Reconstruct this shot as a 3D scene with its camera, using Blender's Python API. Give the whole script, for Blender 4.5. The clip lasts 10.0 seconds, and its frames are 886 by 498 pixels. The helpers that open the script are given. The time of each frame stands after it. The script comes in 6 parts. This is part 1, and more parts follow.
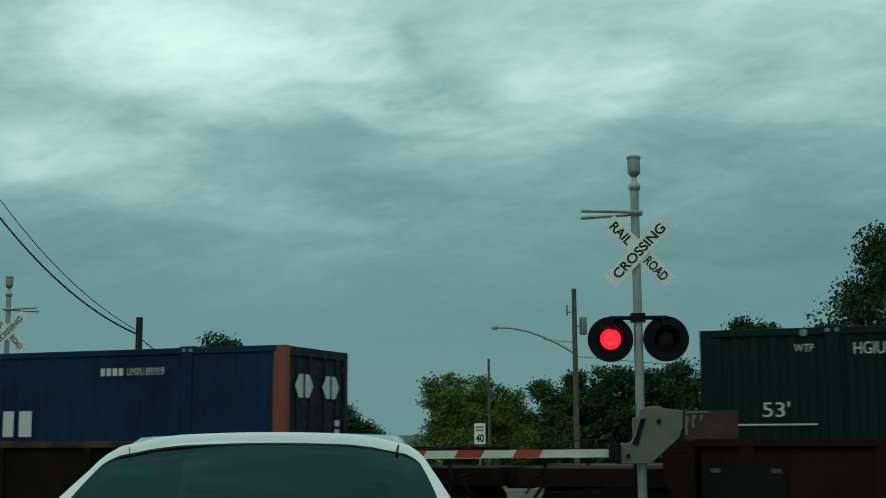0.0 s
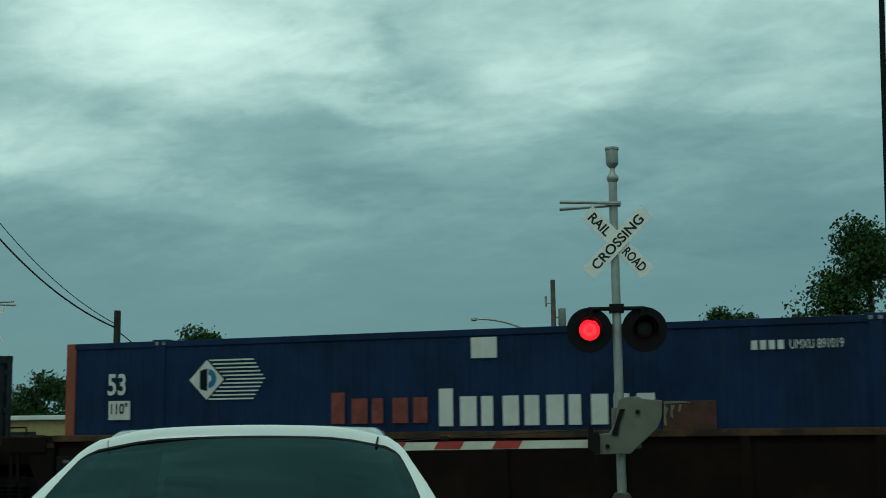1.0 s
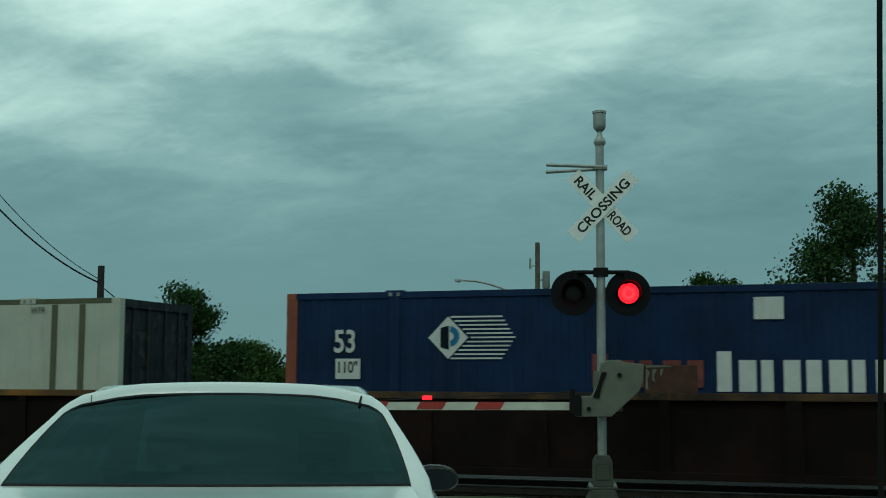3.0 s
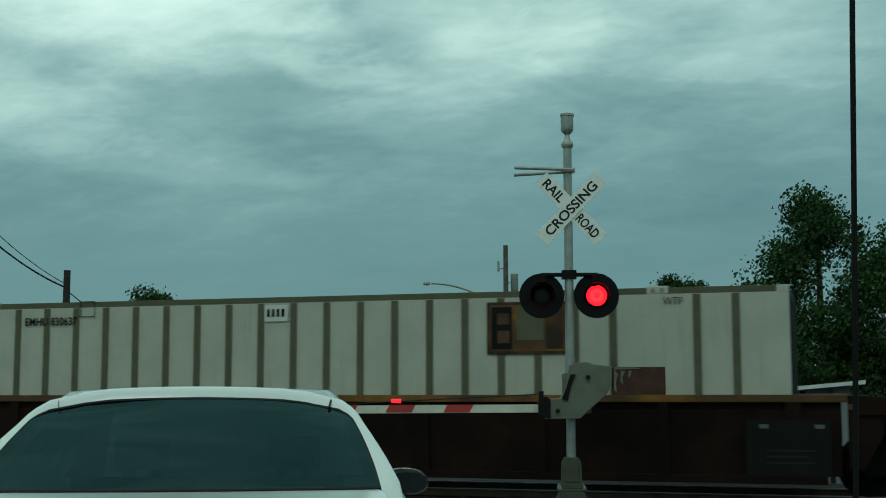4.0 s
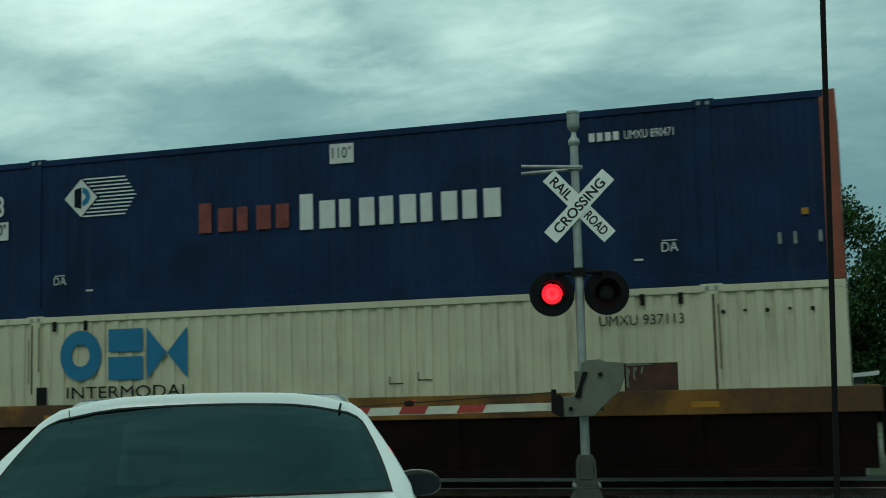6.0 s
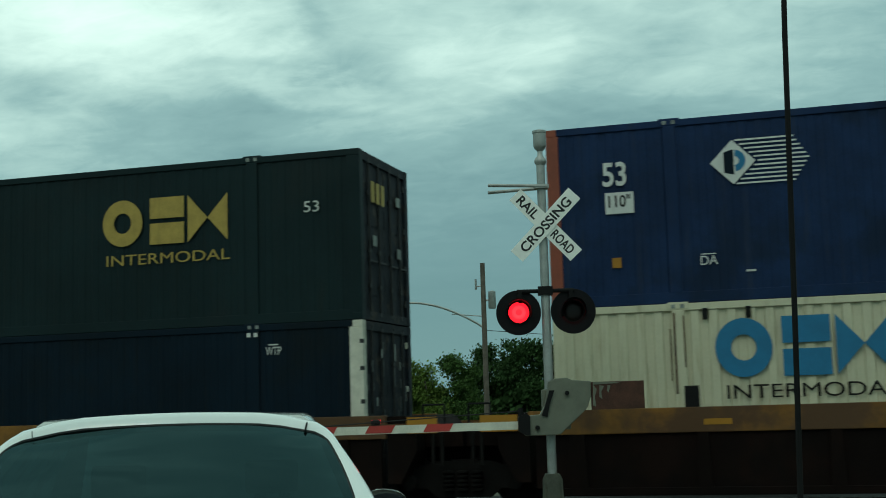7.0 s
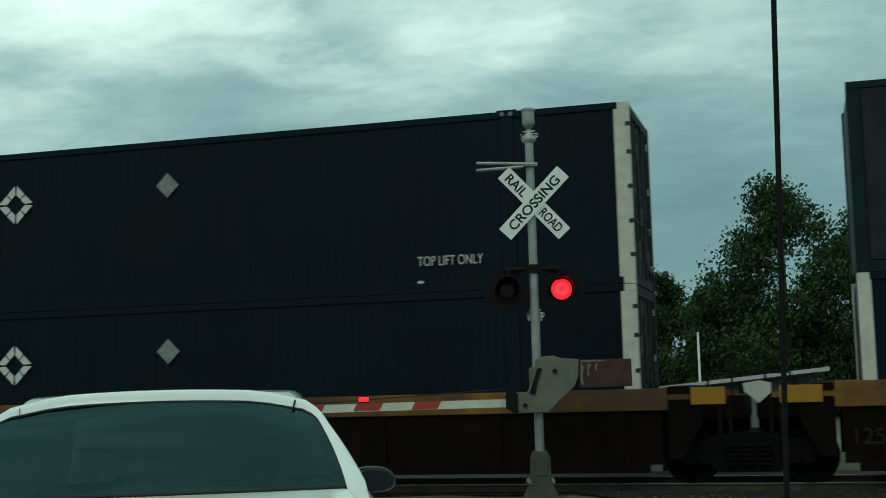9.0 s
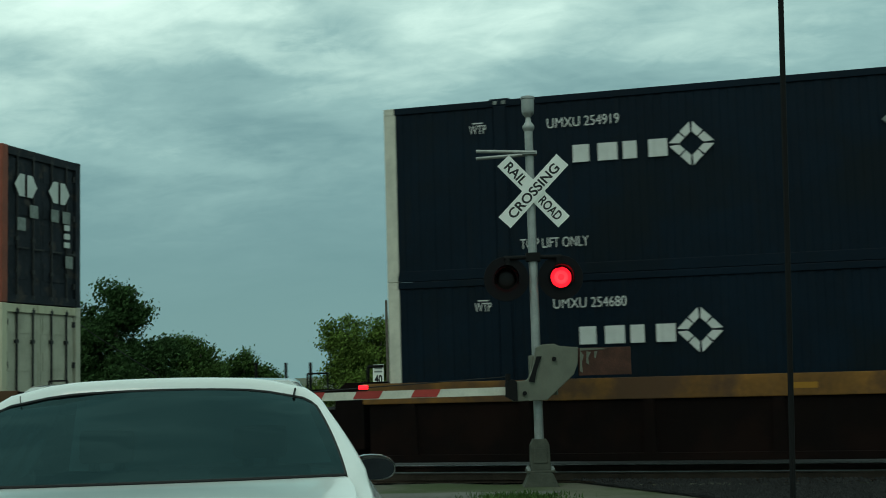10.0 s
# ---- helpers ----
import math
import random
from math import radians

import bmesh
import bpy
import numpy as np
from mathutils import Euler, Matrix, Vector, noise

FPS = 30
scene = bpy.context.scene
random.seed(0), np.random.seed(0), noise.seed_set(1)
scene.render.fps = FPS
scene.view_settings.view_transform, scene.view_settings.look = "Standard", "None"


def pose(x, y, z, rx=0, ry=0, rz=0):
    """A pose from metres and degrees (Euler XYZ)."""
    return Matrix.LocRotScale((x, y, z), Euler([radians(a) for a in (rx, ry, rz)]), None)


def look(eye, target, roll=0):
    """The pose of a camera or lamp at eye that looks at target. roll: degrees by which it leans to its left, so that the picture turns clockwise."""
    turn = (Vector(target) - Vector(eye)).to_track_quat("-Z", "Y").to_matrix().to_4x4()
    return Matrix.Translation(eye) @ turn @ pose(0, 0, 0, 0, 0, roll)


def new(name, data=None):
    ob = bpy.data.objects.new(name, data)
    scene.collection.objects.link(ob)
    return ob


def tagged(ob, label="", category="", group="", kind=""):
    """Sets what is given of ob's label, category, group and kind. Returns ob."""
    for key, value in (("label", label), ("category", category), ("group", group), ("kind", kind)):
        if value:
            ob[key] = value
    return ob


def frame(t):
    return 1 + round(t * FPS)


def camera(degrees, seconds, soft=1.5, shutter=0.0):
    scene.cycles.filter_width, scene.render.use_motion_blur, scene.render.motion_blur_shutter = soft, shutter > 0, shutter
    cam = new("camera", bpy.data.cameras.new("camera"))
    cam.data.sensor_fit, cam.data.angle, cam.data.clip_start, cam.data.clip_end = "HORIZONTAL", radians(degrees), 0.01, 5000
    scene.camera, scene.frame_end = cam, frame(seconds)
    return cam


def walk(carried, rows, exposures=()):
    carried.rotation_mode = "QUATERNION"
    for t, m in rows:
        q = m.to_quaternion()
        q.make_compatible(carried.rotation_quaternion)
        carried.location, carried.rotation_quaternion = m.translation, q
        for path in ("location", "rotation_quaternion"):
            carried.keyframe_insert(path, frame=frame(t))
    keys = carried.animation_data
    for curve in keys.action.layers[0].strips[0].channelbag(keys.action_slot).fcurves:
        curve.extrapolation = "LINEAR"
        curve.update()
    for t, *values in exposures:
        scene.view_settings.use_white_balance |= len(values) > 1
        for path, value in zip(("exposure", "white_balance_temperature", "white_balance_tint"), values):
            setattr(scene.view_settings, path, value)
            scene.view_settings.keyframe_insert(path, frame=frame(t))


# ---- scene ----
# ---- the camera: held by hand in a waiting car, it only sways and turns ----
cam = camera(38.0, 10.0, soft=1.0, shutter=0.1)
EYE = 1.45
TURNS = [  # seconds, sway, yaw, pitch, roll
    (0.0, -0.007, 4.483, 8.204, 0.304),
    (0.5, -0.007, 4.646, 7.845, 0.152),
    (1.0, -0.007, 3.584, 7.829, 0.668),
    (1.5, -0.007, 3.601, 7.886, 0.679),
    (2.0, -0.007, 3.488, 7.509, 0.535),
    (2.5, -0.006, 3.216, 6.988, 0.291),
    (2.7, -0.008, 3.189, 6.619, 0.074),
    (3.8, -0.015, 1.553, 5.376, -0.771),
    (4.0, -0.016, 1.415, 6.221, 0.114),
    (4.5, -0.012, 2.142, 6.581, 0.256),
    (5.0, -0.005, 1.961, 6.265, 1.108),
    (5.5, 0.002, 2.484, 6.044, 1.484),
    (7.0, 0.004, 0.566, 7.056, 1.663),
    (7.5, 0.006, 0.809, 7.206, 2.030),
    (8.0, 0.009, 0.900, 7.422, 1.815),
    (8.5, 0.007, 0.705, 7.045, 1.907),
    (9.0, 0.004, 0.035, 6.059, 1.580),
    (9.5, 0.001, 0.185, 5.281, 1.170),
    (10.0, 0.000, -0.001, 5.531, 1.593),
]
walk(cam, [(t, pose(dx, 0, EYE, 90 + p, r, y)) for t, dx, y, p, r in TURNS],
     exposures=[(0.0, 0.0, 6700, 10), (5.5, 0.02, 6700, 10), (7.0, 0.22, 6900, 13), (9.2, 0.26, 7000, 15), (10.0, 0.24, 7000, 14)])

# ---- light: a closed, streaky overcast sky and a faint wide sun behind it ----
SUN_ELEV, SUN_TURN = 48.0, 200.0
world = bpy.data.worlds.new("overcast")
scene.world = world
world.use_nodes = True


CLOUDS = [(-16.0, 16.8, 11.0, 4.2, 4, 0.24), (-8.0, 15.2, 4.5, 1.5, 8, 0.12), (-5.5, 14.0, 4.6, 0.9, 8, 0.14), (-22.0, 12.0, 10.0, 3.2, 3, 0.22), (-12.0, 9.8, 10.0, 1.4, 4, 0.14), (2.0, 15.5, 7.0, 3.4, 6, 0.18),
          (-6.5, 17.2, 2.0, 1.4, 30, -0.10), (8.0, 12.5, 9.0, 1.5, 3, -0.08), (-3.0, 8.0, 14.0, 3.0, 2, 0.07), (10.0, 8.0, 7.0, 1.0, 2, -0.10), (-3.0, 12.0, 9.0, 1.6, 5, 0.08), (-15.0, 6.0, 11.0, 4.5, 0, 0.10)]


def sky_nodes():
    nt = world.node_tree
    nt.nodes.clear()
    N, L = nt.nodes.new, nt.links.new
    out, bg = N("ShaderNodeOutputWorld"), N("ShaderNodeBackground")
    tc, sep = N("ShaderNodeTexCoord"), N("ShaderNodeSeparateXYZ")
    L(tc.outputs["Generated"], sep.inputs[0])

    def calc(op, a, b=None, c=None):
        n = N("ShaderNodeMath")
        n.operation = op
        for k, v in enumerate((a, b, c)):
            if v is None:
                continue
            if isinstance(v, (int, float)):
                n.inputs[k].default_value = v
            else:
                L(v, n.inputs[k])
        return n.outputs[0]

    # the deck of cloud lies flat overhead: its billows draw together towards the horizon
    over = calc("ADD", calc("MAXIMUM", sep.outputs[2], 0.0), 0.30)
    deck = N("ShaderNodeCombineXYZ")
    L(calc("DIVIDE", sep.outputs[0], over), deck.inputs[0])
    L(calc("DIVIDE", sep.outputs[1], over), deck.inputs[1])

    def noise_tex(source, scale, detail, rough, loc, stretch, slope=0.0, distort=0.0):
        mp = N("ShaderNodeMapping")
        mp.vector_type = "TEXTURE"
        mp.inputs["Location"].default_value = loc
        mp.inputs["Rotation"].default_value = (0, 0, radians(slope))
        mp.inputs["Scale"].default_value = stretch
        L(source, mp.inputs[0])
        t = N("ShaderNodeTexNoise")
        t.inputs["Scale"].default_value = scale
        t.inputs["Detail"].default_value = detail
        t.inputs["Roughness"].default_value = rough
        t.inputs["Distortion"].default_value = distort
        L(mp.outputs[0], t.inputs["Vector"])
        return t

    def span(v, lo, hi):
        n = N("ShaderNodeMapRange")
        n.interpolation_type = "SMOOTHSTEP"
        n.inputs[1].default_value, n.inputs[2].default_value = lo, hi
        L(v, n.inputs[0])
        return n.outputs[0]

    flat = deck.outputs[0]
    billow = noise_tex(flat, 3.2, 5, 0.5, (2.3, 0.4, 0.9), (1.0, 0.75, 1), -8, 0.4).outputs["Fac"]
    streak = noise_tex(flat, 6.0, 6, 0.55, (5.1, 1.7, 3.3), (1.5, 0.8, 1), -10, 0.6).outputs["Fac"]
    wisp = noise_tex(flat, 16.0, 7, 0.6, (0.6, 4.0, 1.2), (1.2, 0.8, 1), -10, 0.8).outputs["Fac"]
    height = span(sep.outputs[2], 0.02, 0.36)
    # the larger cloud masses, their edges frayed: turn and height in degrees, spread, tilt, weight
    fray = noise_tex(flat, 5.5, 6, 0.6, (1.0, 2.0, 0.0), (1.4, 1.0, 1)).outputs["Color"]
    shift, ragged = N("ShaderNodeVectorMath"), N("ShaderNodeVectorMath")
    shift.operation = "MULTIPLY_ADD"
    L(fray, shift.inputs[0])
    shift.inputs[1].default_value, shift.inputs[2].default_value = (0.16, 0.0, 0.07), (-0.08, 0.0, -0.035)
    ragged.operation = "ADD"
    L(tc.outputs["Generated"], ragged.inputs[0])
    L(shift.outputs[0], ragged.inputs[1])
    v = calc("MULTIPLY", height, 0.60)
    for az, alt, wide, tall, tilt, amp in CLOUDS:
        mp, gr = N("ShaderNodeMapping"), N("ShaderNodeTexGradient")
        mp.vector_type, gr.gradient_type = "TEXTURE", "SPHERICAL"
        a, e = radians(az), radians(alt)
        mp.inputs["Location"].default_value = (math.sin(a) * math.cos(e), math.cos(a) * math.cos(e), math.sin(e))
        mp.inputs["Rotation"].default_value = (0, radians(tilt), 0)
        mp.inputs["Scale"].default_value = (math.sin(radians(wide)), 1.0, math.sin(radians(tall)))
        L(ragged.outputs[0], mp.inputs[0])
        L(mp.outputs[0], gr.inputs[0])
        v = calc("ADD", v, calc("MULTIPLY", span(gr.outputs[1], 0.0, 0.85), amp))
    clear = span(sep.outputs[2], -0.02, 0.24)
    for n, amp in ((billow, 0.46), (streak, 0.36), (wisp, 0.20)):
        v = calc("ADD", v, calc("MULTIPLY", clear, calc("MULTIPLY", calc("SUBTRACT", n, 0.5), amp)))
    ramp = N("ShaderNodeValToRGB")
    L(v, ramp.inputs[0])
    el = ramp.color_ramp.elements
    el[0].position, el[0].color = 0.0, (0.098, 0.228, 0.246, 1)
    el[1].position, el[1].color = 1.0, (0.78, 1.04, 0.96, 1)
    for pos, col in ((0.2, (0.134, 0.284, 0.300, 1)), (0.42, (0.215, 0.405, 0.408, 1)), (0.62, (0.375, 0.61, 0.58, 1)), (0.8, (0.575, 0.85, 0.79, 1))):
        e = el.new(pos)
        e.color = col
    # hazy band towards the horizon
    haze = N("ShaderNodeMix")
    haze.data_type = "RGBA"
    L(calc("MULTIPLY", span(sep.outputs[2], 0.15, 0.0), 0.8), haze.inputs[0])
    L(ramp.outputs[0], haze.inputs[6])
    haze.inputs[7].default_value = (0.132, 0.286, 0.300, 1)
    sky = N("ShaderNodeTexSky")
    sky.sky_type, sky.sun_disc = "NISHITA", False
    sky.sun_elevation, sky.sun_rotation = radians(SUN_ELEV), radians(SUN_TURN)
    thru = N("ShaderNodeMix")
    thru.data_type = "RGBA"
    thru.blend_type = "ADD"
    thru.inputs[0].default_value = 0.004
    L(haze.outputs[2], thru.inputs[6])
    L(sky.outputs[0], thru.inputs[7])
    L(thru.outputs[2], bg.inputs[0])
    bg.inputs[1].default_value = 1.0
    L(bg.outputs[0], out.inputs[0])


sky_nodes()
sun = new("sun", bpy.data.lights.new("sun", "SUN"))
sun.data.energy, sun.data.angle, sun.data.color = 0.3, radians(25), (1.0, 0.98, 0.92)
sun.matrix_world = look((0, 0, 60), (20 * math.sin(radians(SUN_TURN)) * -1, -20 * math.cos(radians(SUN_TURN)), 60 - 20 * math.tan(radians(SUN_ELEV))))


# ---- materials ----
def material(name, base, rough=0.6, metal=0.0, var=0.25, scale=3.0, fine=40.0, bump=0.15, streak=0.0, streak_col=None, coat=0.0, second=None, amount=0.5, random_tone=0.0, spec=0.35):
    m = bpy.data.materials.new(name)
    m.use_nodes = True
    nt = m.node_tree
    N, L = nt.nodes.new, nt.links.new
    b = nt.nodes["Principled BSDF"]
    tc = N("ShaderNodeTexCoord")

    def ntex(sc, detail=5, stretch=(1, 1, 1)):
        mp = N("ShaderNodeMapping")
        mp.inputs["Scale"].default_value = stretch
        L(tc.outputs["Object"], mp.inputs[0])
        t = N("ShaderNodeTexNoise")
        t.inputs["Scale"].default_value, t.inputs["Detail"].default_value = sc, detail
        t.inputs["Roughness"].default_value = 0.6
        L(mp.outputs[0], t.inputs["Vector"])
        return t.outputs["Fac"]

    def mix(fac, a, c, blend="MIX"):
        n = N("ShaderNodeMix")
        n.data_type, n.blend_type = "RGBA", blend
        for k, v in ((0, fac), (6, a), (7, c)):
            if isinstance(v, (int, float)):
                n.inputs[k].default_value = v
            elif isinstance(v, tuple):
                n.inputs[k].default_value = (*v, 1)
            else:
                L(v, n.inputs[k])
        return n.outputs[2]

    def band(fac, lo, hi):
        n = N("ShaderNodeMapRange")
        n.interpolation_type = "SMOOTHSTEP"
        n.inputs[1].default_value, n.inputs[2].default_value = lo, hi
        L(fac, n.inputs[0])
        return n.outputs[0]

    dark = tuple(c * (1 - var) for c in base)
    light = tuple(min(1.0, c * (1 + var)) for c in base)
    big, small = ntex(scale), ntex(fine, 4)
    col = mix(band(big, 0.3, 0.7), dark, light)
    col = mix(0.25, col, mix(band(small, 0.3, 0.7), dark, light))
    if second:
        col = mix(band(ntex(scale * 0.7, 8), 1 - amount - 0.08, 1 - amount + 0.08), col, second)
    if streak:
        s = band(ntex(5.0, 6, (1.2, 1.2, 0.12)), 0.52, 0.75)
        n = N("ShaderNodeMath")
        n.operation = "MULTIPLY"
        n.inputs[1].default_value = streak
        L(s, n.inputs[0])
        col = mix(n.outputs[0], col, streak_col or dark)
    if random_tone:
        oi, mr = N("ShaderNodeObjectInfo"), N("ShaderNodeMapRange")
        mr.inputs[3].default_value, mr.inputs[4].default_value = 1 - random_tone, 1 + random_tone
        L(oi.outputs["Random"], mr.inputs[0])
        cc = N("ShaderNodeCombineColor")
        for k in range(3):
            L(mr.outputs[0], cc.inputs[k])
        col = mix(1.0, col, cc.outputs[0], "MULTIPLY")
    L(col, b.inputs["Base Color"])
    b.inputs["Metallic"].default_value = metal
    rr = N("ShaderNodeMapRange")
    rr.inputs[3].default_value, rr.inputs[4].default_value = max(0.02, rough - 0.1), min(1, rough + 0.1)
    L(big, rr.inputs[0])
    L(rr.outputs[0], b.inputs["Roughness"])
    b.inputs["Coat Weight"].default_value = coat
    b.inputs["Specular IOR Level"].default_value = spec
    b.inputs["Coat Roughness"].default_value = 0.06
    if bump:
        bp = N("ShaderNodeBump")
        bp.inputs["Strength"].default_value, bp.inputs["Distance"].default_value = bump, 0.02
        L(small, bp.inputs["Height"])
        L(bp.outputs[0], b.inputs["Normal"])
    return m


def glow(name, col, strength, base):
    m = bpy.data.materials.new(name)
    m.use_nodes = True
    b = m.node_tree.nodes["Principled BSDF"]
    b.inputs["Base Color"].default_value = (*base, 1)
    b.inputs["Emission Color"].default_value = (*col, 1)
    b.inputs["Emission Strength"].default_value = strength
    b.inputs["Roughness"].default_value = 0.3
    return m


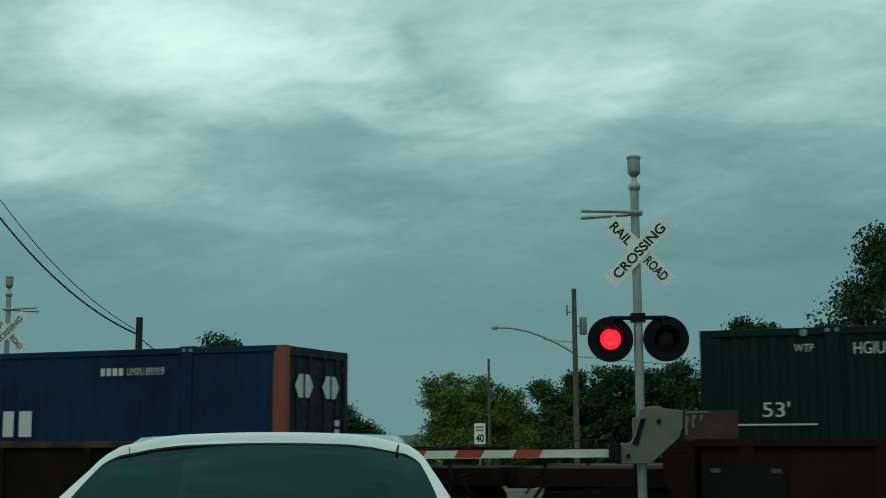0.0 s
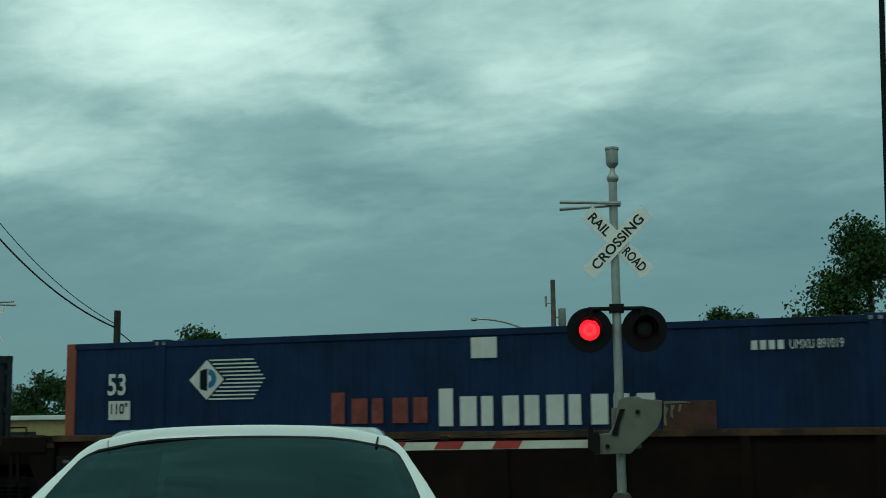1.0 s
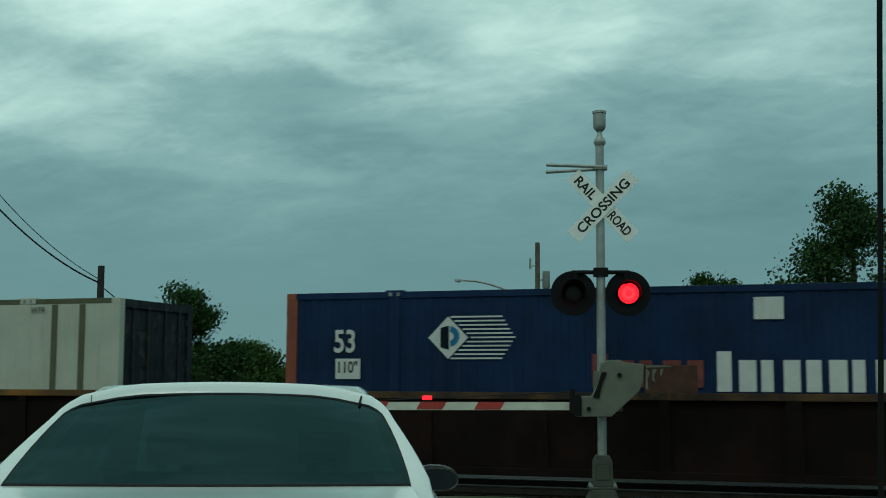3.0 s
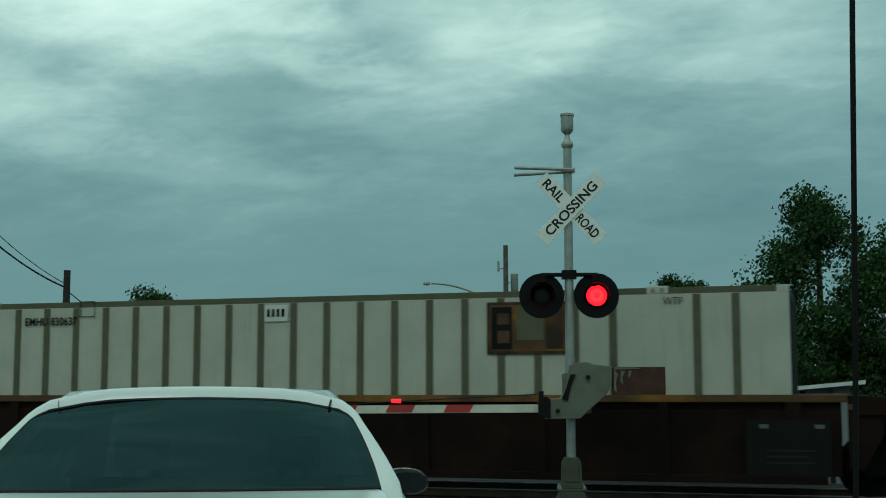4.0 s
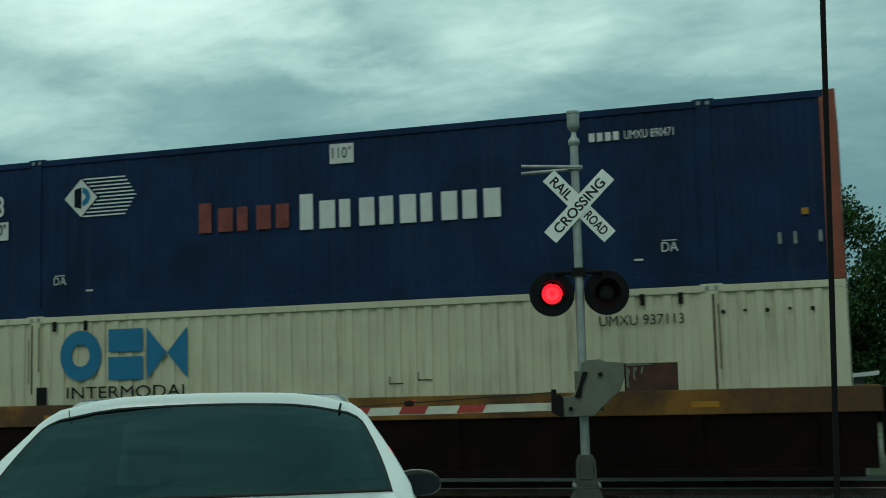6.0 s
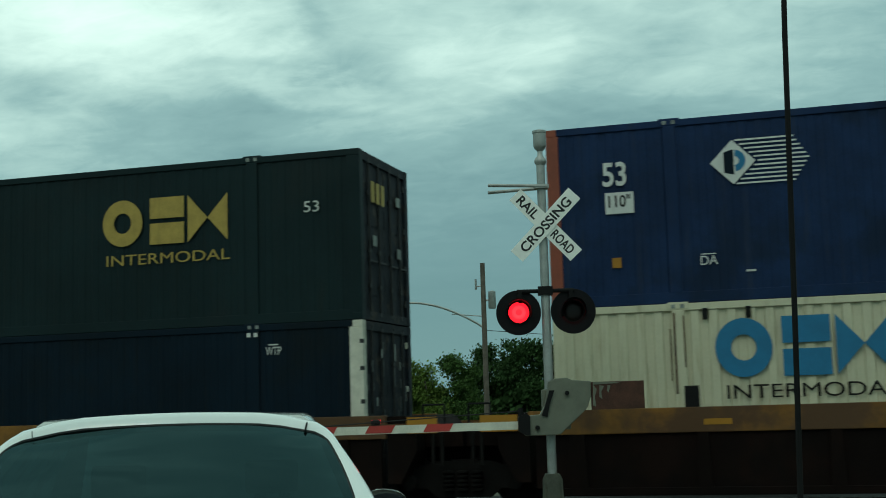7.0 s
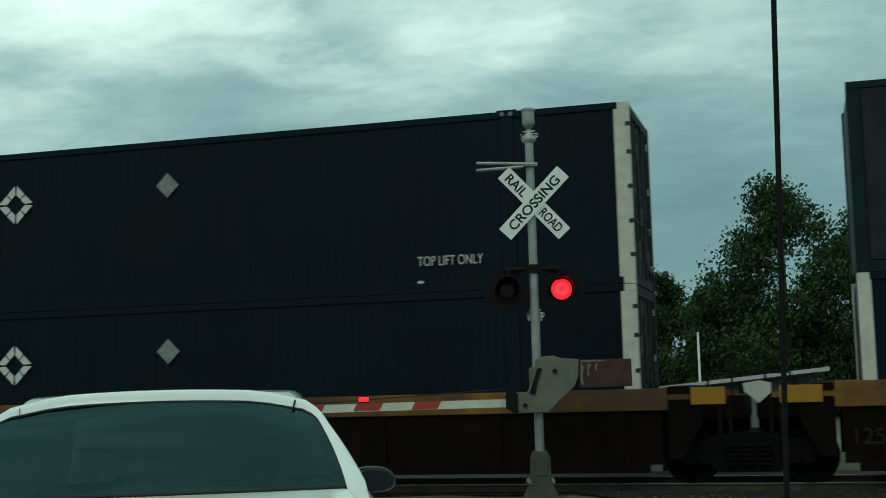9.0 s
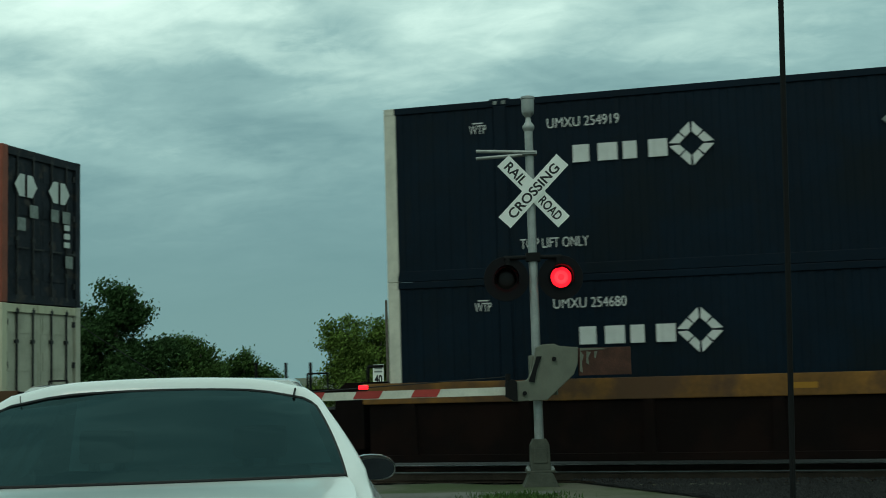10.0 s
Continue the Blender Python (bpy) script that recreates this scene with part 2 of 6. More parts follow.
RUSTY = (0.10, 0.045, 0.025)
M = {
    "ground": material("dry_ground", (0.11, 0.105, 0.075), 0.95, var=0.3, scale=0.6, fine=12, bump=0.5, second=(0.05, 0.07, 0.025), amount=0.5),
    "asphalt": material("worn_asphalt", (0.115, 0.114, 0.098), 0.9, var=0.2, scale=0.8, fine=60, bump=0.5, second=(0.155, 0.152, 0.132), amount=0.42),
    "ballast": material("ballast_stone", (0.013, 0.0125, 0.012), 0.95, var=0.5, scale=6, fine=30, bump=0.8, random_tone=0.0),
    "grass": material("rough_grass", (0.10, 0.13, 0.03), 0.9, var=0.4, scale=2, fine=20, bump=0.3),
    "tie": material("creosoted_tie", (0.05, 0.04, 0.03), 0.9, var=0.3),
    "rail": material("rail_steel", (0.12, 0.08, 0.06), 0.5, metal=0.8, var=0.3),
    "rail_head": material("polished_rail_head", (0.38, 0.38, 0.38), 0.45, metal=1.0, var=0.1),
    "galv": material("galvanised_steel", (0.35, 0.36, 0.34), 0.5, metal=0.55, var=0.2, scale=5, fine=60, bump=0.1, streak=0.4, streak_col=(0.2, 0.19, 0.17)),
    "cast_base": material("weathered_cast_base", (0.066, 0.070, 0.052), 0.75, var=0.3, scale=6, fine=40, bump=0.25, streak=0.5, streak_col=(0.05, 0.045, 0.03)),
    "faint": material("faint_worn_stencil", (0.030, 0.022, 0.018), 0.85, var=0.45, scale=6),
    "faded_panel": material("chalky_grey_green_panel", (0.019, 0.027, 0.026), 0.7, var=0.35, scale=1.4, fine=18, second=(0.012, 0.020, 0.020), amount=0.45, streak=0.6, streak_col=(0.030, 0.034, 0.030), spec=0.12),
    "stencil": material("faded_grey_stencil", (0.10, 0.10, 0.092), 0.8, var=0.35, scale=7),
    "alu_box": material("grey_cast_box", (0.150, 0.155, 0.118), 0.6, metal=0.2, var=0.15, scale=4, fine=60, streak=0.5, streak_col=(0.16, 0.14, 0.10)),
    "weight": material("rusty_counterweight", (0.07, 0.028, 0.018), 0.85, var=0.35, scale=6, bump=0.3),
    "sign_white": material("sign_white", (0.86, 0.86, 0.80), 0.45, var=0.06, scale=6, fine=30, bump=0.02, streak=0.25, streak_col=(0.5, 0.48, 0.42)),
    "sign_black": material("sign_black", (0.012, 0.012, 0.012), 0.5, var=0.1, bump=0),
    "black": material("flat_black", (0.010, 0.010, 0.010), 0.75, var=0.2, bump=0.05, spec=0.12),
    "hood": material("black_hood_paint", (0.008, 0.008, 0.009), 0.6, var=0.2, bump=0.05, spec=0.12),
    "lens_dark": material("unlit_red_lens", (0.006, 0.002, 0.002), 0.5, var=0.1, bump=0),
    "lens_lit": glow("lit_red_lens", (1.0, 0.010, 0.020), 2.0, (0.6, 0.02, 0.02)),
    "lens_core": glow("lit_red_ring", (1.0, 0.018, 0.028), 2.25, (0.6, 0.05, 0.05)),
    "arm_white": material("arm_white", (0.62, 0.60, 0.50), 0.6, var=0.12, scale=5, streak=0.2, streak_col=(0.3, 0.27, 0.2)),
    "arm_red": material("arm_red", (0.42, 0.045, 0.035), 0.5, var=0.15),
    "car_white": material("white_car_paint", (0.72, 0.74, 0.71), 0.25, var=0.03, scale=1.0, bump=0.0, coat=1.0),
    "rubber": material("black_rubber", (0.012, 0.012, 0.012), 0.7, var=0.2, bump=0.1),
    "chrome": material("chrome", (0.7, 0.7, 0.7), 0.12, metal=1.0, var=0.05, bump=0),
    "lamp_red": material("tail_lamp_red", (0.35, 0.02, 0.02), 0.15, var=0.05, bump=0),
    "seat": material("seat_cloth", (0.10, 0.10, 0.095), 0.9, var=0.15),
    "blue": material("navy_container_paint", (0.0076, 0.024, 0.068), 0.55, var=0.32, scale=0.9, fine=25, bump=0.05, second=(0.0060, 0.017, 0.042), amount=0.42, streak=0.55, streak_col=(0.024, 0.034, 0.058), spec=0.12),
    "orange": material("faded_orange_paint", (0.26, 0.062, 0.034), 0.6, var=0.2, scale=3, streak=0.4, streak_col=(0.2, 0.06, 0.03)),
    "navy_dark": material("dark_navy_paint", (0.0014, 0.0086, 0.0168), 0.5, var=0.3, scale=0.6, fine=14, bump=0.05, second=(0.0030, 0.0080, 0.0118), amount=0.42, streak=0.5, streak_col=(0.007, 0.010, 0.012), spec=0.12),
    "green_dark": material("green_black_paint", (0.0066, 0.0185, 0.0205), 0.55, var=0.25, scale=0.6, fine=18, bump=0.05, streak=0.4, second=(0.0105, 0.020, 0.021), amount=0.42, streak_col=(0.012, 0.018, 0.016), spec=0.12),
    "green": material("dark_green_paint", (0.004, 0.020, 0.016), 0.55, var=0.2, scale=0.8, bump=0.05, streak=0.3, streak_col=(0.012, 0.02, 0.016), spec=0.12),
    "cream": material("cream_container_paint", (0.55, 0.51, 0.36), 0.65, var=0.10, scale=0.9, fine=25, bump=0.05, streak=0.6, streak_col=(0.27, 0.21, 0.115)),
    "white_post": material("chalky_white_post", (0.60, 0.57, 0.47), 0.6, var=0.15, scale=4, streak=0.4, streak_col=(0.3, 0.26, 0.19)),
    "grey_white": material("white_panel_paint", (0.46, 0.46, 0.38), 0.6, var=0.10, scale=1.2, fine=25, bump=0.04, streak=0.5, streak_col=(0.33, 0.31, 0.24)),
    "rib": material("grey_green_rib", (0.115, 0.112, 0.070), 0.6, var=0.15, spec=0.12),
    "door_dark": material("grimy_door_paint", (0.020, 0.024, 0.030), 0.7, var=0.4, scale=4, fine=30, second=(0.06, 0.05, 0.045), amount=0.4, spec=0.12),
    "door_cream": material("cream_door_paint", (0.46, 0.43, 0.33), 0.7, var=0.15, scale=3, streak=0.5, streak_col=(0.25, 0.21, 0.14)),
    "rod": material("lock_rod_steel", (0.035, 0.035, 0.035), 0.6, metal=0.4, var=0.3),
    "pale_mark": material("pale_marking", (0.62, 0.62, 0.58), 0.6, var=0.08, streak=0.3, streak_col=(0.3, 0.3, 0.28)),
    "dim_label": material("grimy_label", (0.060, 0.066, 0.066), 0.8, var=0.4, scale=8),
    "grey_mark": material("scuffed_grey_marking", (0.22, 0.24, 0.22), 0.7, var=0.3, scale=9),
    "dark_mark": material("dark_marking", (0.012, 0.012, 0.011), 0.8, var=0.2, spec=0.1),
    "stain": material("rust_stained_paint", (0.36, 0.31, 0.21), 0.7, var=0.2, scale=2.0, streak=0.6, streak_col=(0.24, 0.17, 0.09)),
    "faded_red": material("faded_red_marking", (0.20, 0.045, 0.035), 0.7, var=0.4, scale=4),
    "gold": material("faded_gold_marking", (0.40, 0.27, 0.06), 0.6, var=0.15, scale=5, streak=0.4, streak_col=(0.2, 0.15, 0.04)),
    "mark_blue": material("bright_blue_marking", (0.006, 0.15, 0.29), 0.6, var=0.12),
    "yellow_sill": material("dirty_yellow_sill", (0.205, 0.086, 0.013), 0.7, var=0.4, scale=1.1, fine=14, second=(0.085, 0.038, 0.014), amount=0.50, streak=0.4, streak_col=(0.08, 0.04, 0.02)),
    "yellow_clean": material("reflective_yellow", (0.36, 0.155, 0.010), 0.5, var=0.1),
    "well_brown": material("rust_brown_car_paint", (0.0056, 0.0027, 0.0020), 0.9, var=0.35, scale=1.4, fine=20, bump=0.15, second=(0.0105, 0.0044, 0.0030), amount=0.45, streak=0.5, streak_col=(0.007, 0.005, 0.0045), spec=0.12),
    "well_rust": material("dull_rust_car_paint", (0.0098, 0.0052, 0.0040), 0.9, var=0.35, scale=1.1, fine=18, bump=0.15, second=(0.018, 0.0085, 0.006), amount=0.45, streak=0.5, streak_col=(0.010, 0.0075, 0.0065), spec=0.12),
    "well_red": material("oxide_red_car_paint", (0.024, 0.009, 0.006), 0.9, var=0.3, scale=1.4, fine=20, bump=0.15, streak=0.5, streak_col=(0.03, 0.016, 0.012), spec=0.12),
    "brown_sill": material("brown_sill", (0.085, 0.040, 0.016), 0.8, var=0.4, scale=2.5, second=(0.03, 0.016, 0.011), amount=0.5),
    "truck": material("grimy_truck_iron", (0.007, 0.006, 0.0055), 0.85, var=0.4, scale=6, bump=0.3, spec=0.12),
    "wood_pole": material("weathered_pole_wood", (0.12, 0.10, 0.08), 0.9, var=0.3, scale=4, bump=0.3),
    "dark_pole": material("dark_pole_wood", (0.03, 0.028, 0.024), 0.9, var=0.3),
    "bark": material("bark", (0.07, 0.055, 0.04), 0.95, var=0.4, bump=0.6),
    "shed": material("pale_metal_cladding", (0.22, 0.25, 0.25), 0.6, var=0.12, scale=0.7, streak=0.4, streak_col=(0.28, 0.28, 0.26)),
    "shed_roof": material("pale_roof_sheet", (0.68, 0.70, 0.68), 0.5, var=0.08),
    "tan_wall": material("tan_wall", (0.36, 0.28, 0.13), 0.8, var=0.15),
    "window_dark": material("dark_window", (0.02, 0.025, 0.03), 0.15, var=0.2, bump=0),
    "dim_mark": material("dim_stencil", (0.012, 0.010, 0.009), 0.8, var=0.3),
    "wire": material("cable_black", (0.012, 0.012, 0.012), 0.7, var=0.1, bump=0),
}


def leaf_material(name, base):
    m = bpy.data.materials.new(name)
    m.use_nodes = True
    nt = m.node_tree
    N, L = nt.nodes.new, nt.links.new
    b = nt.nodes["Principled BSDF"]
    g, r = N("ShaderNodeNewGeometry"), N("ShaderNodeValToRGB")
    L(g.outputs["Random Per Island"], r.inputs[0])
    r.color_ramp.elements[0].color = (*[c * 0.50 for c in base], 1)
    r.color_ramp.elements[1].color = (*[min(1, c * 1.55) for c in base], 1)
    L(r.outputs[0], b.inputs["Base Color"])
    b.inputs["Roughness"].default_value = 0.85
    b.inputs["Specular IOR Level"].default_value = 0.08
    return m


LEAF_DARK = leaf_material("dark_foliage", (0.030, 0.066, 0.021))
LEAF_MID = leaf_material("foliage", (0.046, 0.092, 0.024))
LEAF_LIGHT = leaf_material("light_foliage", (0.095, 0.150, 0.030))

GLASS = bpy.data.materials.new("tinted_car_glass")
GLASS.use_nodes = True


def glass_nodes(nt, tint):
    """Thin tinted sheet: clear through, mirror-like by Fresnel."""
    nt.nodes.clear()
    N, L = nt.nodes.new, nt.links.new
    out, mx, tr, gl, fr = N("ShaderNodeOutputMaterial"), N("ShaderNodeMixShader"), N("ShaderNodeBsdfTransparent"), N("ShaderNodeBsdfGlossy"), N("ShaderNodeFresnel")
    tr.inputs[0].default_value = (*tint, 1)
    gl.inputs["Color"].default_value = (0.36, 0.72, 0.76, 1)
    gl.inputs["Roughness"].default_value = 0.03
    fr.inputs["IOR"].default_value = 1.40
    tc, mp, nz, bp = N("ShaderNodeTexCoord"), N("ShaderNodeMapping"), N("ShaderNodeTexNoise"), N("ShaderNodeBump")
    mp.inputs["Scale"].default_value = (1.1, 2.0, 3.0)
    nz.inputs["Scale"].default_value = 1.0
    nz.inputs["Detail"].default_value = 1.5
    bp.inputs["Strength"].default_value = 1.0
    bp.inputs["Distance"].default_value = 0.075
    L(tc.outputs["Object"], mp.inputs[0])
    L(mp.outputs[0], nz.inputs[0])
    L(nz.outputs[0], bp.inputs["Height"])
    L(bp.outputs[0], gl.inputs["Normal"])
    L(fr.outputs[0], mx.inputs[0])
    L(tr.outputs[0], mx.inputs[1])
    L(gl.outputs[0], mx.inputs[2])
    L(mx.outputs[0], out.inputs[0])


glass_nodes(GLASS.node_tree, (0.02, 0.031, 0.032))


# ---- mesh helpers ----
def part(name, bm, mat, parent=None, label="", smooth=False, bevel=0.0):
    if bevel:
        bmesh.ops.bevel(bm, geom=bm.edges[:], offset=bevel, segments=2, affect="EDGES", profile=0.6)
    me = bpy.data.meshes.new(name)
    bm.normal_update()
    bm.to_mesh(me)
    bm.free()
    me.materials.append(mat)
    if smooth:
        for f in me.polygons:
            f.use_smooth = True
        me.set_sharp_from_angle(angle=radians(40))
    ob = new(name, me)
    if parent is not None:
        ob.parent = parent
    if label:
        ob["label"] = label
    return ob


def shared(name, me, parent, m):
    ob = new(name, me)
    ob.parent = parent
    ob.matrix_basis = m
    return ob


def box(bm, x0, x1, y0, y1, z0, z1, m=None):
    vs = [bm.verts.new((x, y, z)) for x in (x0, x1) for y in (y0, y1) for z in (z0, z1)]
    for f in ((0, 1, 3, 2), (4, 6, 7, 5), (0, 4, 5, 1), (2, 3, 7, 6), (0, 2, 6, 4), (1, 5, 7, 3)):
        bm.faces.new([vs[i] for i in f])
    if m is not None:
        bmesh.ops.transform(bm, matrix=m, verts=vs)
    return vs


def tube(bm, p0, p1, r0, r1=None, seg=10, caps=True):
    r1 = r0 if r1 is None else r1
    p0, p1 = Vector(p0), Vector(p1)
    q = (p1 - p0).to_track_quat("Z", "Y")
    rings = []
    for p, r in ((p0, r0), (p1, r1)):
        rings.append([bm.verts.new(p + q @ Vector((r * math.cos(2 * math.pi * k / seg), r * math.sin(2 * math.pi * k / seg), 0))) for k in range(seg)])
    for k in range(seg):
        bm.faces.new((rings[0][k], rings[0][(k + 1) % seg], rings[1][(k + 1) % seg], rings[1][k]))
    if caps:
        bm.faces.new(rings[0][::-1])
        bm.faces.new(rings[1])


def sweep(bm, pts, r, seg=6):
    """One round bar bent along a line of points."""
    pts = [Vector(p) for p in pts]
    rings = []
    for k, p in enumerate(pts):
        q = (pts[min(k + 1, len(pts) - 1)] - pts[max(k - 1, 0)]).to_track_quat("Z", "Y")
        rings.append([bm.verts.new(p + q @ Vector((r * math.cos(2 * math.pi * i / seg), r * math.sin(2 * math.pi * i / seg), 0))) for i in range(seg)])
    for a, b in zip(rings, rings[1:]):
        for i in range(seg):
            bm.faces.new((a[i], a[(i + 1) % seg], b[(i + 1) % seg], b[i]))
    bm.faces.new(rings[0][::-1])
    bm.faces.new(rings[-1])
    bmesh.ops.recalc_face_normals(bm, faces=bm.faces[:])


def lathe(bm, profile, centre=(0, 0, 0), axis="Z", seg=24):
    rings = []
    for r, h in profile:
        ring = []
        for k in range(seg):
            a = 2 * math.pi * k / seg
            c, s = r * math.cos(a), r * math.sin(a)
            v = (c, s, h) if axis == "Z" else (c, h, s)
            ring.append(bm.verts.new(Vector(centre) + Vector(v)))
        rings.append(ring)
    for a, b in zip(rings, rings[1:]):
        for k in range(seg):
            bm.faces.new((a[k], a[(k + 1) % seg], b[(k + 1) % seg], b[k]))
    bm.faces.new(rings[0][::-1])
    bm.faces.new(rings[-1])
    bmesh.ops.recalc_face_normals(bm, faces=bm.faces[:])


def prism(bm, pts, y0, y1):
    """A polygon in x and z, given depth from y0 to y1."""
    a = [bm.verts.new((x, y0, z)) for x, z in pts]
    b = [bm.verts.new((x, y1, z)) for x, z in pts]
    n = len(pts)
    bm.faces.new(a)
    bm.faces.new(b[::-1])
    for k in range(n):
        bm.faces.new((a[k], b[k], b[(k + 1) % n], a[(k + 1) % n]))
    bmesh.ops.recalc_face_normals(bm, faces=bm.faces[:])


def empty(name, m, label, category, group="", kind=""):
    ob = new(name)
    ob.empty_display_size = 0.2
    ob.matrix_basis = m
    return tagged(ob, label, category, group, kind)


TEXTS = {}


def lettering(name, text, mat, parent, x0, x1, z0, z1, y, turn=None, heavy=0.0):
    """Flat lettering in the built-in font, fitted to a field that faces -y."""
    key = (text, heavy)
    if key not in TEXTS:
        cu = bpy.data.curves.new("lettering", "FONT")
        cu.body = text
        cu.offset = heavy
        ob = bpy.data.objects.new("lettering", cu)
        scene.collection.objects.link(ob)
        dg = bpy.context.evaluated_depsgraph_get()
        me = bpy.data.meshes.new_from_object(ob.evaluated_get(dg))
        bpy.data.objects.remove(ob)
        TEXTS[key] = [v.co.copy() for v in me.vertices], [tuple(p.vertices) for p in me.polygons]
        bpy.data.meshes.remove(me)
    cos, faces = TEXTS[key]
    ax, bx = min(c.x for c in cos), max(c.x for c in cos)
    az, bz = min(c.y for c in cos), max(c.y for c in cos)
    me = bpy.data.meshes.new(name)
    me.from_pydata([(x0 + (c.x - ax) / (bx - ax) * (x1 - x0), y, z0 + (c.y - az) / (bz - az) * (z1 - z0)) for c in cos], [], faces)
    me.materials.append(mat)
    ob = new(name, me)
    ob.parent = parent
    if turn is not None:
        ob.matrix_basis = turn
    return ob


def patch(name, mat, parent, x0, x1, z0, z1, y, label=""):
    bm = bmesh.new()
    box(bm, x0, x1, y, y + 0.003, z0, z1)
    return part(name, bm, mat, parent, label)


# ---- the ground: falls gently from the road to the tracks ----
A = 15.922  # the tracks' turn against the road
UX, UY = math.cos(radians(A)), -math.sin(radians(A))
NX, NY = math.sin(radians(A)), math.cos(radians(A))
FACE = 20.10  # the near face of the train, metres from the eye across the tracks
RAIL = -0.17


def along(s, off=0.0, z=0.0, turn=0.0):
    """A pose on the train's line: s along it, off behind its near face."""
    d = FACE + off
    return pose(s * UX + d * NX, s * UY + d * NY, z, 0, 0, -A + turn)


def ground_z(x, y):
    d = x * NX + y * NY
    def ease(t):
        t = min(1, max(0, t))
        return t * t * (3 - 2 * t)
    return -0.14 * ease((d - 9) / 8.5) - 0.36 * ease((d - 18.2) / 1.6)


def build_ground():
    bm = bmesh.new()
    xs = sorted({*range(-40, 41, 2), -3000, -1200, -500, -200, -100, -60, 60, 100, 200, 500, 1200, 3000})
    ys = sorted({*[k * 0.5 for k in range(0, 61)], -3000, -600, -100, -30, -10, 35, 40, 50, 60, 80, 120, 250, 600, 1500, 3000, 4000})
    grid = [[bm.verts.new((x, y, ground_z(x, y))) for y in ys] for x in xs]
    for i in range(len(xs) - 1):
        for j in range(len(ys) - 1):
            bm.faces.new((grid[i][j], grid[i + 1][j], grid[i + 1][j + 1], grid[i][j + 1]))
    tagged(part("ground", bm, M["ground"], smooth=True), "dry trodden ground with patchy grass beside the tracks", "ground", kind="structure")

    # the road: a worn strip that follows the ground up to the crossing
    bm = bmesh.new()
    rows = []
    for k in range(0, 75):
        y = -20 + k * 0.5
        xl, xr = -6.2, 1.0 if y < 16.0 else 1.0 + min(1.2, (y - 16.0) * 0.55)
        n = 8
        rows.append([bm.verts.new((xl + (xr - xl) * i / n, y, ground_z(xl + (xr - xl) * i / n, y) + 0.02 + 0.03 * (1 - (2 * i / n - 1) ** 2))) for i in range(n + 1)])
    for a, b in zip(rows, rows[1:]):
        for i in range(8):
            bm.faces.new((a[i], a[i + 1], b[i + 1], b[i]))
    tagged(part("road", bm, M["asphalt"], smooth=True), "worn grey asphalt road leading to the rail crossing", "road", kind="structure")


build_ground()


# ---- the track ----
def build_track():
    t = empty("railway_track", along(0, 1.3, RAIL), "single ballasted railway track with rusty rails", "railway track", kind="structure")
    for y in (-0.75, 0.75):
        bm = bmesh.new()
        prof = [(-0.07, -0.17), (0.07, -0.17), (0.07, -0.15), (0.012, -0.13), (0.012, -0.04), (0.036, -0.03), (0.036, -0.012), (-0.036, -0.012), (-0.036, -0.03), (-0.012, -0.04), (-0.012, -0.13), (-0.07, -0.15)]
        a = [bm.verts.new((-70, y + p, z)) for p, z in prof]
        b = [bm.verts.new((70, y + p, z)) for p, z in prof]
        for k in range(len(prof)):
            bm.faces.new((a[k], a[(k + 1) % len(prof)], b[(k + 1) % len(prof)], b[k]))
        rail = part("rail", bm, M["rail"], t)
        bm = bmesh.new()
        box(bm, -70, 70, y - 0.034, y + 0.034, -0.012, 0.0)
        part("rail_head", bm, M["rail_head"], rail, "polished running surface")
    bm = bmesh.new()
    box(bm, -0.115, 0.115, -1.3, 1.3, -0.33, -0.17)
    me = part("tie", bm, M["tie"], t, bevel=0.01).data
    for k in range(-56, 57):
        if k:
            shared("tie", me, t, pose(k * 0.55, 0, 0, 0, 0, random.uniform(-0.6, 0.6)))
    # ballast shoulder: a low bank of loose stones
    bm = bmesh.new()
    xs = [-70 + k * 2.0 for k in range(71)]
    prof = [(-3.4, -0.30), (-2.5, -0.27), (-1.5, -0.215), (0, -0.21), (1.5, -0.215), (2.6, -0.27), (3.6, -0.40)]
    g = [[bm.verts.new((x, p, z)) for p, z in prof] for x in xs]
    for i in range(len(xs) - 1):
        for j in range(len(prof) - 1):
            bm.faces.new((g[i][j], g[i + 1][j], g[i + 1][j + 1], g[i][j + 1]))
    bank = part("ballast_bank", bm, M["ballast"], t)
    rng = random.Random(5)
    verts, faces = [], []
    for k in range(9000):
        x, y = rng.uniform(-9, 9), rng.uniform(-3.4, 1.5)
        z = -0.30 + 0.09 * min(1, max(0, (y + 3.4) / 1.9))
        r = rng.uniform(0.018, 0.042)
        b = len(verts)
        for dx, dy, dz in ((1, 0, 0), (-1, 0, 0), (0, 1, 0), (0, -1, 0), (0, 0, 1), (0, 0, -1)):
            verts.append((x + dx * r * rng.uniform(0.6, 1.2), y + dy * r * rng.uniform(0.6, 1.2), z + dz * r * rng.uniform(0.5, 1.0)))
        for f in ((0, 2, 4), (2, 1, 4), (1, 3, 4), (3, 0, 4), (2, 0, 5), (1, 2, 5), (3, 1, 5), (0, 3, 5)):
            faces.append(tuple(b + i for i in f))
    me = bpy.data.meshes.new("ballast_stones")
    me.from_pydata(verts, [], faces)
    me.materials.append(M["ballast"])
    ob = new("ballast_stones", me)
    ob.parent = bank
    ob["kind"] = "stuff"


build_track()


